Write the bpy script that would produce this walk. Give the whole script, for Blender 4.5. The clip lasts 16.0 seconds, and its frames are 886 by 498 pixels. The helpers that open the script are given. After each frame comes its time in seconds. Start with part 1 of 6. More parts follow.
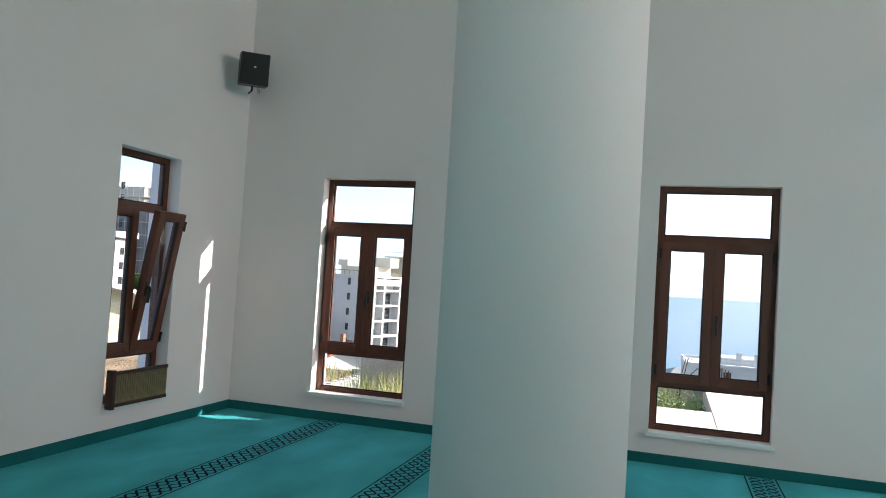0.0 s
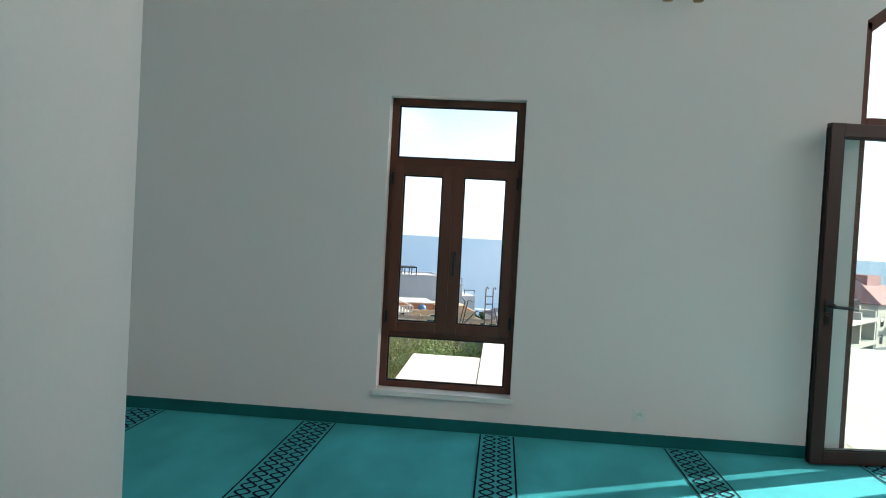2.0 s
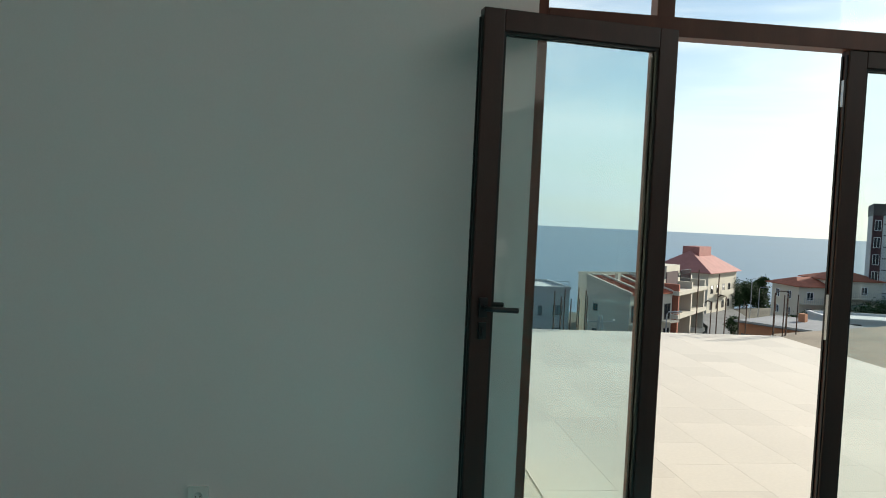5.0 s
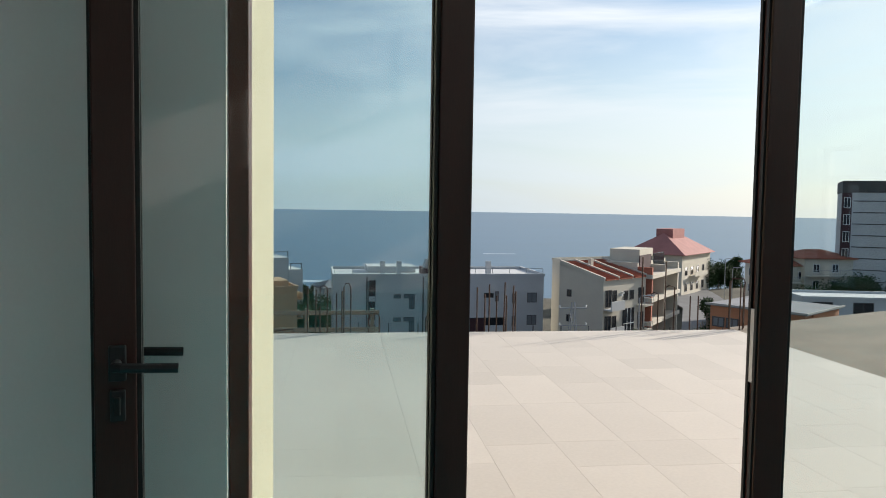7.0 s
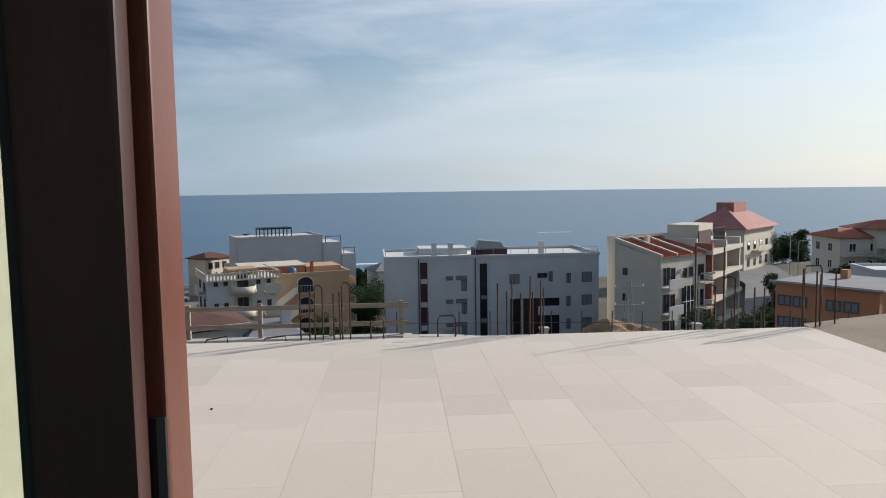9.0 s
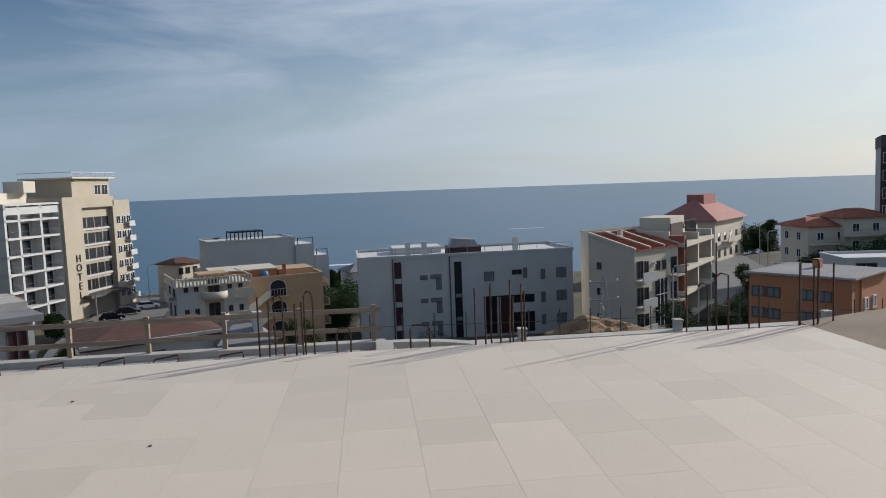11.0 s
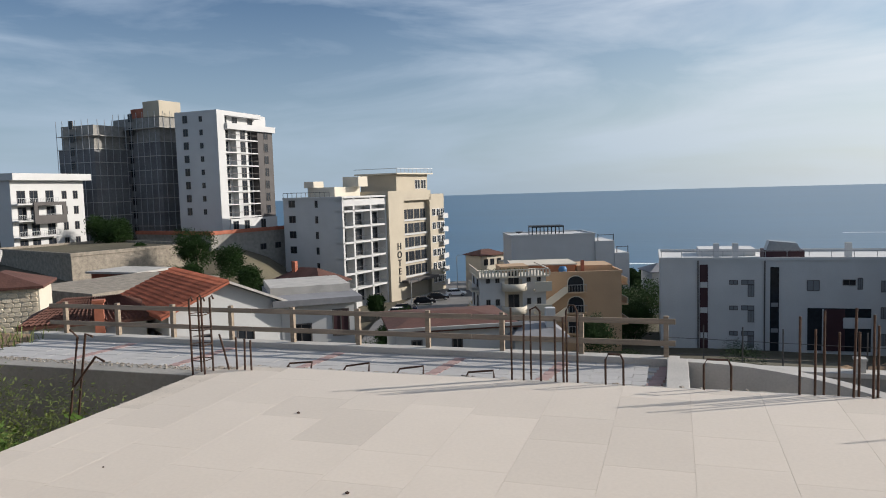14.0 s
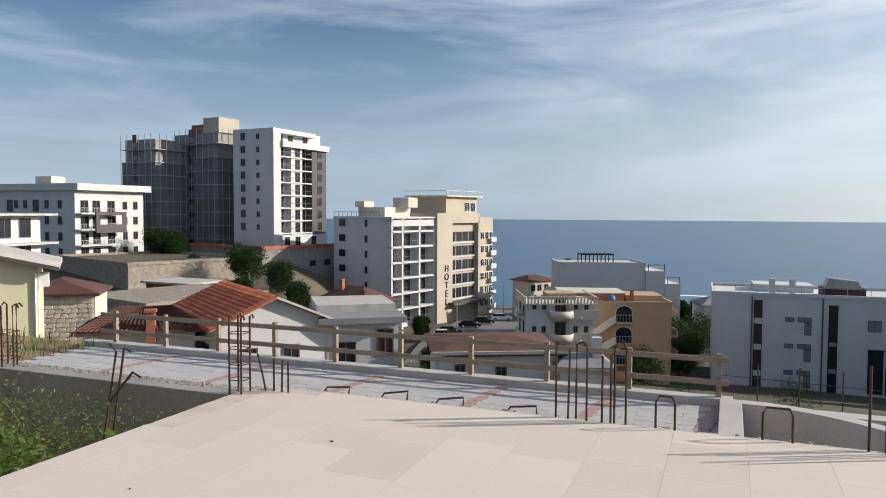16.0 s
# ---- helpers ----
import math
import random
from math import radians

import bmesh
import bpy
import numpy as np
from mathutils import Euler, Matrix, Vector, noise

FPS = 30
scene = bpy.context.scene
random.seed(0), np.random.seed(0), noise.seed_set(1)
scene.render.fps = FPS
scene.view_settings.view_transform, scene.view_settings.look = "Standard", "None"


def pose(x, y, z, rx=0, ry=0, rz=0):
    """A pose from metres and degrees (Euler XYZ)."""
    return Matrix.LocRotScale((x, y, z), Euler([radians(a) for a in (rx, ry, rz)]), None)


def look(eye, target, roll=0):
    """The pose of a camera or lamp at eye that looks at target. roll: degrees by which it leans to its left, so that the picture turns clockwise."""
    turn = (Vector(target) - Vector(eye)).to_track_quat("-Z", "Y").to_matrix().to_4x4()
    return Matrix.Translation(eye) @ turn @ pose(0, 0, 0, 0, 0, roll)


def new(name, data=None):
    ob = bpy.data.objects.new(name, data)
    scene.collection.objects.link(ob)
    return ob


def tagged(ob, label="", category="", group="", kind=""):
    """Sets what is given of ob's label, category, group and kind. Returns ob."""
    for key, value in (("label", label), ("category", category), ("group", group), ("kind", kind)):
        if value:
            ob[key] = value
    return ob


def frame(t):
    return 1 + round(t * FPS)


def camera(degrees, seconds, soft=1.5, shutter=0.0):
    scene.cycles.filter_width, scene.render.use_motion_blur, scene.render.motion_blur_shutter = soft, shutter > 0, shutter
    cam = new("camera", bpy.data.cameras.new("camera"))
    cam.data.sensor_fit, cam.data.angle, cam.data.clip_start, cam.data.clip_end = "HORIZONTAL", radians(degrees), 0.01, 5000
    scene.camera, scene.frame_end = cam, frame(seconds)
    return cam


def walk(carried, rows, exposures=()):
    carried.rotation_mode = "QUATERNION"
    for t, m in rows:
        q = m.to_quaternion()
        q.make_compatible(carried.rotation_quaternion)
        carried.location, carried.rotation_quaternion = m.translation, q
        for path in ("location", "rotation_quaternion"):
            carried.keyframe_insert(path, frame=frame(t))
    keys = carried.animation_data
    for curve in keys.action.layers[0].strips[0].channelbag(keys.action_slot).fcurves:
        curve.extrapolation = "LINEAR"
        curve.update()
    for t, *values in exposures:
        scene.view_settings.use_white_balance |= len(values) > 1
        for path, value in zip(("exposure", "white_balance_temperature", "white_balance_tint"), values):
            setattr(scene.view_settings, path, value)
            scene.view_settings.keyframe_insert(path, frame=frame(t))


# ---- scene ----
cam = camera(62.7, 16.0, soft=1.0)
PATH = [
    (0, (0.139, -6.454, 1.468), (-0.466, -4.549, 1.541), 3.5),
    (0.5, (0.237, -6.091, 1.509), (-0.186, -4.136, 1.523), 3.0),
    (1, (0.384, -5.765, 1.499), (0.039, -3.795, 1.468), 2.4),
    (1.5, (0.601, -5.443, 1.448), (0.329, -3.463, 1.402), 2.4),
    (2, (0.837, -5.122, 1.42), (0.678, -3.129, 1.369), 3.1),
    (2.5, (1.122, -4.816, 1.449), (1.066, -2.818, 1.394), 3.3),
    (3, (1.388, -4.436, 1.431), (1.425, -2.437, 1.377), 3.6),
    (3.5, (1.702, -4.087, 1.447), (1.807, -2.092, 1.367), 3.4),
    (4, (1.972, -3.694, 1.475), (2.135, -1.704, 1.362), 3.1),
    (4.5, (2.241, -3.376, 1.436), (2.438, -1.388, 1.343), 3.1),
    (7, (3.481, -1.844, 1.42), (3.757, 0.133, 1.299), 0.9),
    (7.5, (3.686, -1.557, 1.417), (3.938, 0.423, 1.285), 0.3),
    (8, (3.815, -1.235, 1.43), (4.023, 0.754, 1.278), -0.2),
    (8.5, (4.0, -0.919, 1.447), (4.126, 1.07, 1.274), -0.8),
    (11, (4.107, -0.126, 1.434), (4.305, 1.856, 1.253), -2.1),
    (11.5, (4.165, 0.139, 1.415), (4.432, 2.111, 1.219), -2.2),
    (12, (4.175, 0.3, 1.41), (4.478, 2.265, 1.195), -2.2),
    (12.5, (4.197, 0.434, 1.41), (4.409, 2.408, 1.176), -2.3),
    (13, (4.293, 0.627, 1.41), (4.261, 2.613, 1.172), -1.8),
    (13.5, (4.327, 0.854, 1.407), (4.001, 2.817, 1.202), -1.9),
    (14, (4.243, 1.125, 1.376), (3.634, 3.023, 1.212), -1.7),
    (14.5, (4.258, 1.244, 1.378), (3.421, 3.056, 1.252), -1.4),
    (15, (4.211, 1.278, 1.375), (3.267, 3.038, 1.264), -0.9),
    (15.5, (4.167, 1.3, 1.381), (3.269, 3.084, 1.275), -0.3),
    (16, (4.203, 1.292, 1.394), (3.47, 3.15, 1.294), 0.3),
]
EXPOSURES = [(0, 1.82, 6600, 12), (2.0, 1.6, 6600, 10), (3.5, 1.08, 6650, 5), (4.5, 0.70, 6650, 2), (7, 0.38, 6600, 9), (8.5, 0.25, 6500, 10), (11, -0.12, 6350, 10), (12.5, -0.14, 6350, 10), (13.5, 0.0, 6400, 10), (14.5, 0.30, 6650, 11), (16, 0.34, 6650, 11)]
walk(cam, [(t, look(eye, target, roll)) for t, eye, target, roll in PATH], EXPOSURES)

# ---- light ----
SUN_AZ, SUN_EL = radians(26.5), radians(22)      # from +x towards +y, above the horizon
to_sun = Vector((math.cos(SUN_EL) * math.cos(SUN_AZ), math.cos(SUN_EL) * math.sin(SUN_AZ), math.sin(SUN_EL)))
sun = new("sun", bpy.data.lights.new("sun", "SUN"))
sun.data.energy, sun.data.angle, sun.data.color = 4.9, radians(0.6), (1.0, 0.94, 0.86)
sun.matrix_world = look(to_sun * 50, (0, 0, 0))

world = bpy.data.worlds.new("world")
scene.world = world
world.use_nodes = True
wn, wl = world.node_tree.nodes, world.node_tree.links
sky = wn.new("ShaderNodeTexSky")
sky.sky_type, sky.sun_disc = "NISHITA", False
sky.sun_elevation, sky.sun_rotation = SUN_EL, math.pi / 2 - SUN_AZ
sky.air_density, sky.dust_density, sky.ozone_density, sky.altitude = 1.0, 0.7, 2.0, 60
SKY = 0.070
HALL_LIGHT = 62
tc = wn.new("ShaderNodeTexCoord")
mp = wn.new("ShaderNodeMapping")
mp.inputs["Scale"].default_value = (1.3, 1.3, 7.0)
mp.inputs["Rotation"].default_value = (0.12, 0.05, 0.4)
cl = wn.new("ShaderNodeTexNoise")
cl.inputs["Scale"].default_value, cl.inputs["Detail"].default_value = 1.6, 7
cl.inputs["Roughness"].default_value, cl.inputs["Distortion"].default_value = 0.55, 0.5
ramp = wn.new("ShaderNodeValToRGB")
ramp.color_ramp.elements[0].position, ramp.color_ramp.elements[1].position = 0.42, 0.66
ramp.color_ramp.elements[1].color = (0.85, 0.85, 0.85, 1)
cmix = wn.new("ShaderNodeMix")
cmix.data_type = "RGBA"
cmix.inputs["B"].default_value = (7.6, 8.0, 8.6, 1)
wl.new(tc.outputs["Generated"], mp.inputs["Vector"])
wl.new(mp.outputs["Vector"], cl.inputs["Vector"])
wl.new(cl.outputs["Fac"], ramp.inputs["Fac"])
wl.new(ramp.outputs["Color"], cmix.inputs["Factor"])
wl.new(sky.outputs["Color"], cmix.inputs["A"])
sep = wn.new("ShaderNodeSeparateXYZ")
wl.new(tc.outputs["Generated"], sep.inputs["Vector"])
hz = wn.new("ShaderNodeMapRange")
hz.interpolation_type = "SMOOTHSTEP"
hz.inputs["From Min"].default_value, hz.inputs["From Max"].default_value = -0.02, 0.30
hz.inputs["To Min"].default_value, hz.inputs["To Max"].default_value = 0.82, 0.0
wl.new(sep.outputs["Z"], hz.inputs["Value"])
haze = wn.new("ShaderNodeMix")
haze.data_type = "RGBA"
haze.inputs["B"].default_value = (5.9, 6.6, 7.1, 1)
wl.new(hz.outputs["Result"], haze.inputs["Factor"])
wl.new(cmix.outputs["Result"], haze.inputs["A"])
# forward scattering: the thin cloud is brighter towards the sun, bluer away from it
dot = wn.new("ShaderNodeVectorMath")
dot.operation = "DOT_PRODUCT"
dot.inputs[1].default_value = to_sun
wl.new(tc.outputs["Generated"], dot.inputs[0])
glow = wn.new("ShaderNodeValToRGB")
glow.color_ramp.interpolation = "EASE"
glow.color_ramp.elements[0].position, glow.color_ramp.elements[1].position = 0.0, 1.0
glow.color_ramp.elements[0].color, glow.color_ramp.elements[1].color = (0.395, 0.46, 0.535, 1), (0.79, 0.775, 0.75, 1)
wl.new(dot.outputs["Value"], glow.inputs["Fac"])
scat = wn.new("ShaderNodeVectorMath")
scat.operation = "MULTIPLY"
wl.new(haze.outputs["Result"], scat.inputs[0])
wl.new(glow.outputs["Color"], scat.inputs[1])
gain = wn.new("ShaderNodeVectorMath")
gain.operation = "SCALE"
gain.inputs["Scale"].default_value = 2.0
wl.new(scat.outputs["Vector"], gain.inputs[0])
wl.new(gain.outputs["Vector"], wn["Background"].inputs["Color"])
wn["Background"].inputs["Strength"].default_value = SKY


def fill_light(name, x, y, z, w, h, turn, power):
    """An added area lamp that stands in for the sky's light at a window."""
    d = bpy.data.lights.new(name, "AREA")
    d.shape, d.size, d.size_y, d.energy, d.color = "RECTANGLE", w, h, power, (1.0, 0.97, 0.93)
    ob = new(name, d)
    ob.matrix_world = pose(x, y, z, 90, 0, turn)
    return ob


# ---- materials ----
def material(name, col, rough=0.6, metal=0.0, var=0.12, scale=3.0, fine=60.0, bump=0.15, dist=0.01, spec=0.4, per_object=0.0, stretch=(1, 1, 1)):
    """A surface with variation at two scales and fine relief, in metres of the object's own space."""
    m = bpy.data.materials.new(name)
    m.use_nodes = True
    n, l = m.node_tree.nodes, m.node_tree.links
    b = n["Principled BSDF"]
    b.inputs["Roughness"].default_value, b.inputs["Metallic"].default_value = rough, metal
    b.inputs["Specular IOR Level"].default_value = spec
    co = n.new("ShaderNodeTexCoord")
    mpg = n.new("ShaderNodeMapping")
    mpg.inputs["Scale"].default_value = stretch
    l.new(co.outputs["Object"], mpg.inputs["Vector"])
    big, small = n.new("ShaderNodeTexNoise"), n.new("ShaderNodeTexNoise")
    big.inputs["Scale"].default_value, big.inputs["Detail"].default_value = scale, 5
    small.inputs["Scale"].default_value, small.inputs["Detail"].default_value = fine, 3
    for k in (big, small):
        l.new(mpg.outputs["Vector"], k.inputs["Vector"])
    add = n.new("ShaderNodeMath")
    add.operation = "MULTIPLY_ADD"
    add.inputs[1].default_value = 0.45
    l.new(small.outputs["Fac"], add.inputs[0])
    l.new(big.outputs["Fac"], add.inputs[2])
    last = add.outputs[0]
    if per_object:
        info = n.new("ShaderNodeObjectInfo")
        am = n.new("ShaderNodeMath")
        am.operation = "MULTIPLY_ADD"
        am.inputs[1].default_value = per_object
        l.new(info.outputs["Random"], am.inputs[0])
        l.new(last, am.inputs[2])
        last = am.outputs[0]
    rg = n.new("ShaderNodeMapRange")
    rg.inputs["From Min"].default_value, rg.inputs["From Max"].default_value = 0.45, 1.0 + per_object
    l.new(last, rg.inputs["Value"])
    mx = n.new("ShaderNodeMix")
    mx.data_type = "RGBA"
    mx.inputs["A"].default_value = (*[c * (1 - var) for c in col], 1)
    mx.inputs["B"].default_value = (*[min(1, c * (1 + var)) for c in col], 1)
    l.new(rg.outputs["Result"], mx.inputs["Factor"])
    l.new(mx.outputs["Result"], b.inputs["Base Color"])
    if bump:
        bp = n.new("ShaderNodeBump")
        bp.inputs["Strength"].default_value, bp.inputs["Distance"].default_value = bump, dist
        l.new(small.outputs["Fac"], bp.inputs["Height"])
        l.new(bp.outputs["Normal"], b.inputs["Normal"])
    return m


def glass(name, tint, gloss=0.02):
    m = bpy.data.materials.new(name)
    m.use_nodes = True
    n, l = m.node_tree.nodes, m.node_tree.links
    n.remove(n["Principled BSDF"])
    tr, gl, lw, pw, ml, mx = [n.new("ShaderNode" + k) for k in ("BsdfTransparent", "BsdfGlossy", "LayerWeight", "Math", "Math", "MixShader")]
    tr.inputs["Color"].default_value = (*tint, 1)
    gl.inputs["Roughness"].default_value = 0.0
    pw.operation, ml.operation = "POWER", "MULTIPLY_ADD"
    pw.inputs[1].default_value, ml.inputs[1].default_value, ml.inputs[2].default_value = 4.0, 0.5, gloss
    l.new(lw.outputs["Facing"], pw.inputs[0])
    l.new(pw.outputs[0], ml.inputs[0])
    l.new(ml.outputs[0], mx.inputs["Fac"])
    l.new(tr.outputs["BSDF"], mx.inputs[1])
    l.new(gl.outputs["BSDF"], mx.inputs[2])
    l.new(mx.outputs["Shader"], n["Material Output"].inputs["Surface"])
    return m


PLASTER = material("wall_paint", (0.83, 0.745, 0.73), 0.85, var=0.03, scale=0.8, fine=90, bump=0.06, dist=0.003)
COLUMN = material("column_paint", (0.80, 0.715, 0.70), 0.8, var=0.03, scale=1.0, fine=80, bump=0.06, dist=0.003)
CEILING = material("ceiling_paint", (0.8, 0.8, 0.78), 0.9, var=0.03, scale=1, bump=0.05, dist=0.003)
CARPET = material("teal_carpet", (0.06, 0.415, 0.465), 0.95, var=0.30, scale=2.2, fine=240, bump=0.5, dist=0.006, spec=0.1, stretch=(1, 0.5, 1))
CARPET_EDGE = material("carpet_skirting", (0.010, 0.125, 0.13), 0.95, var=0.2, scale=3, fine=240, bump=0.4, dist=0.005, spec=0.1)
CARPET_INK = material("carpet_navy", (0.005, 0.016, 0.035), 0.95, var=0.3, scale=9, fine=200, bump=0.4, dist=0.004, spec=0.1)
CARPET_PALE = material("carpet_pale_teal", (0.03, 0.22, 0.23), 0.95, var=0.2, scale=9, fine=200, bump=0.4, dist=0.004, spec=0.1)
WOOD = material("brown_laminate", (0.112, 0.032, 0.018), 0.40, var=0.25, scale=2.0, fine=70, bump=0.08, dist=0.002, stretch=(6, 6, 0.5))
# WOOD's brown with backlit shade put into the colour; the bookstand shares it
WOOD_DARKENED = material("darkened_brown_laminate", (0.045, 0.014, 0.010), 0.42, var=0.3, scale=2.0, fine=70, bump=0.08, dist=0.002, stretch=(6, 6, 0.5))
RUBBER = material("black_gasket", (0.012, 0.011, 0.011), 0.6, var=0.2, bump=0.05)
BLACK = material("black_plastic", (0.014, 0.014, 0.016), 0.42, var=0.2, fine=150, bump=0.2, dist=0.002)
STEEL = material("zinc_plate", (0.6, 0.6, 0.58), 0.35, 0.9, var=0.1)
BRASS = material("polished_brass", (0.45, 0.32, 0.15), 0.3, 1.0, var=0.15, scale=8, bump=0.1, dist=0.002)
SILL = material("white_marble_sill", (0.78, 0.77, 0.75), 0.35, var=0.06, scale=5, bump=0.03)
WHITE_PLASTIC = material("white_plastic", (0.75, 0.75, 0.72), 0.4, var=0.03, bump=0.02)
CREAM = material("cream_render", (0.47, 0.395, 0.29), 0.9, var=0.08, scale=2, fine=50, bump=0.3, dist=0.006)
PANE = glass("window_glass", (0.975, 0.985, 0.985))
PANE_TINT = glass("door_glass", (0.91, 0.955, 0.955), 0.03)
STONE = material("limestone_tile", (0.56, 0.505, 0.44), 0.75, var=0.13, scale=0.9, fine=45, bump=0.12, dist=0.004, per_object=0.38)
JOINT = material("tile_bedding", (0.49, 0.44, 0.38), 0.95, var=0.15, scale=4, fine=60, bump=0.3)
CONCRETE = material("raw_concrete", (0.25, 0.24, 0.22), 0.92, var=0.25, scale=1.3, fine=30, bump=0.4, dist=0.01)
CONCRETE_PALE = material("pale_concrete", (0.42, 0.40, 0.37), 0.92, var=0.18, scale=1.3, fine=30, bump=0.4, dist=0.01)
RUBBLE = material("rubble_gravel", (0.33, 0.30, 0.26), 0.95, var=0.35, scale=9, fine=50, bump=0.9, dist=0.03)
PAVER = material("grey_paver", (0.40, 0.39, 0.38), 0.9, var=0.15, scale=3, fine=40, bump=0.3, dist=0.008, per_object=0.3)
PAVER_RED = material("red_paver", (0.36, 0.25, 0.23), 0.9, var=0.2, scale=3, fine=40, bump=0.3, dist=0.008)
KHAKI = material("khaki_concrete", (0.27, 0.22, 0.165), 0.95, var=0.2, scale=1.5, fine=30, bump=0.3, dist=0.01)
EARTH = material("sandy_earth", (0.27, 0.18, 0.105), 0.98, var=0.35, scale=1.2, fine=18, bump=0.9, dist=0.05)
REBAR = material("rusty_rebar", (0.055, 0.030, 0.020), 0.75, 0.3, var=0.5, scale=12, fine=160, bump=0.6, dist=0.003)
TIMBER = material("weathered_timber", (0.25, 0.20, 0.15), 0.85, var=0.3, scale=3, fine=40, bump=0.3, dist=0.005, stretch=(0.6, 6, 6))
GREEN = material("leaf_green", (0.115, 0.145, 0.042), 0.6, var=0.45, scale=4, fine=20, bump=0, spec=0.25)
DRY = material("dry_grass", (0.44, 0.42, 0.18), 0.7, var=0.35, scale=3, fine=20, bump=0, spec=0.2)
DARK_LEAF = material("dark_foliage", (0.022, 0.045, 0.013), 0.7, var=0.5, scale=0.7, fine=5, bump=0, spec=0.08)
SOIL = material("hillside", (0.085, 0.074, 0.048), 0.98, var=0.5, scale=0.06, fine=1.2, bump=0.5, dist=0.3)
ASPHALT = material("asphalt", (0.15, 0.148, 0.145), 0.9, var=0.15, scale=0.3, fine=8, bump=0.1)
SEA = material("sea_water", (0.012, 0.078, 0.152), 0.30, var=0.15, scale=0.006, fine=0.08, bump=0.25, dist=0.6, spec=0.35, stretch=(0.4, 1.5, 1))
FOAM = material("white_foam", (0.8, 0.82, 0.84), 0.8, var=0.1)
WHITE_WALL = material("white_render", (0.50, 0.50, 0.495), 0.9, var=0.07, scale=0.35, fine=6, bump=0.1, dist=0.02)
GREY_WALL = material("pale_grey_render", (0.55, 0.55, 0.54), 0.9, var=0.08, scale=0.3, fine=6, bump=0.1, dist=0.02)
TAN_WALL = material("tan_render", (0.42, 0.37, 0.29), 0.9, var=0.07, scale=0.3, fine=6, bump=0.1, dist=0.02)
BEIGE_WALL = material("beige_render", (0.56, 0.51, 0.42), 0.9, var=0.08, scale=0.3, fine=6, bump=0.1, dist=0.02)
YELLOW_WALL = material("cream_house_render", (0.66, 0.59, 0.40), 0.9, var=0.06, scale=0.4, fine=8, bump=0.15, dist=0.02)
ORANGE_WALL = material("ochre_render", (0.46, 0.31, 0.19), 0.9, var=0.1, scale=0.3, fine=6, bump=0.1, dist=0.02)
TERRACOTTA = material("terracotta_render", (0.48, 0.21, 0.11), 0.9, var=0.1, scale=0.3, fine=6, bump=0.1, dist=0.02)
BRICKWORK = material("red_block", (0.34, 0.12, 0.075), 0.95, var=0.3, scale=0.8, fine=6, bump=0.3, dist=0.03)
TILE_ROOF = material("red_roof_tile", (0.33, 0.10, 0.055), 0.85, var=0.35, scale=0.8, fine=7, bump=0.5, dist=0.05)
TILE_BROWN = material("brown_roof_tile", (0.10, 0.045, 0.034), 0.9, var=0.3, scale=0.8, fine=7, bump=0.5, dist=0.05)
PINK_ROOF = material("pink_roof_sheet", (0.36, 0.15, 0.13), 0.8, var=0.15, scale=0.4, fine=4, bump=0.2, dist=0.04)
GREY_ROOF = material("grey_roof_felt", (0.22, 0.22, 0.23), 0.9, var=0.2, scale=0.3, fine=4, bump=0.2, dist=0.03)
DARK_CLAD = material("dark_cladding", (0.075, 0.068, 0.066), 0.7, var=0.2, scale=0.5, fine=5, bump=0.1)
MAROON = material("maroon_cladding", (0.05, 0.018, 0.022), 0.6, var=0.2, scale=0.5, fine=5, bump=0.1)
FAR_GLASS = material("far_window_glass", (0.02, 0.024, 0.03), 0.15, var=0.4, scale=0.5, fine=2, bump=0, spec=0.35)
FAR_FRAME = material("far_window_frame", (0.10, 0.09, 0.085), 0.6, var=0.1, bump=0)
SHUTTER = material("grey_shutter", (0.21, 0.22, 0.23), 0.7, var=0.1, scale=1, fine=8, bump=0.2, dist=0.02)
WHITE_FRAME = material("white_window_frame", (0.7, 0.7, 0.7), 0.6, var=0.05, bump=0)
NET = material("grey_scaffold_net", (0.15, 0.15, 0.155), 0.95, var=0.35, scale=0.25, fine=3, bump=0.4, dist=0.1)
STONEWORK = material("pale_rubble_stone", (0.27, 0.235, 0.19), 0.95, var=0.35, scale=1.6, fine=5, bump=0.8, dist=0.08)
GALV = material("galvanised_pole", (0.35, 0.36, 0.37), 0.5, 0.6, var=0.1, bump=0)
LETTER = material("black_letters", (0.015, 0.015, 0.015), 0.5, var=0.1, bump=0)
CAR_WHITE = material("white_car_paint", (0.75, 0.75, 0.75), 0.25, var=0.02, bump=0)
CAR_DARK = material("dark_blue_car_paint", (0.02, 0.025, 0.05), 0.25, var=0.05, bump=0)
CAR_BLACK = material("black_car_paint", (0.012, 0.012, 0.014), 0.25, var=0.05, bump=0)


# ---- building blocks ----
def bm_boxes(*boxes):
    """One bmesh of boxes (x0, y0, z0, x1, y1, z1)."""
    bm = bmesh.new()
    for x0, y0, z0, x1, y1, z1 in boxes:
        v = [bm.verts.new(p) for p in ((x0, y0, z0), (x1, y0, z0), (x1, y1, z0), (x0, y1, z0), (x0, y0, z1), (x1, y0, z1), (x1, y1, z1), (x0, y1, z1))]
        for f in ((3, 2, 1, 0), (4, 5, 6, 7), (0, 1, 5, 4), (1, 2, 6, 5), (2, 3, 7, 6), (3, 0, 4, 7)):
            bm.faces.new([v[i] for i in f])
    return bm


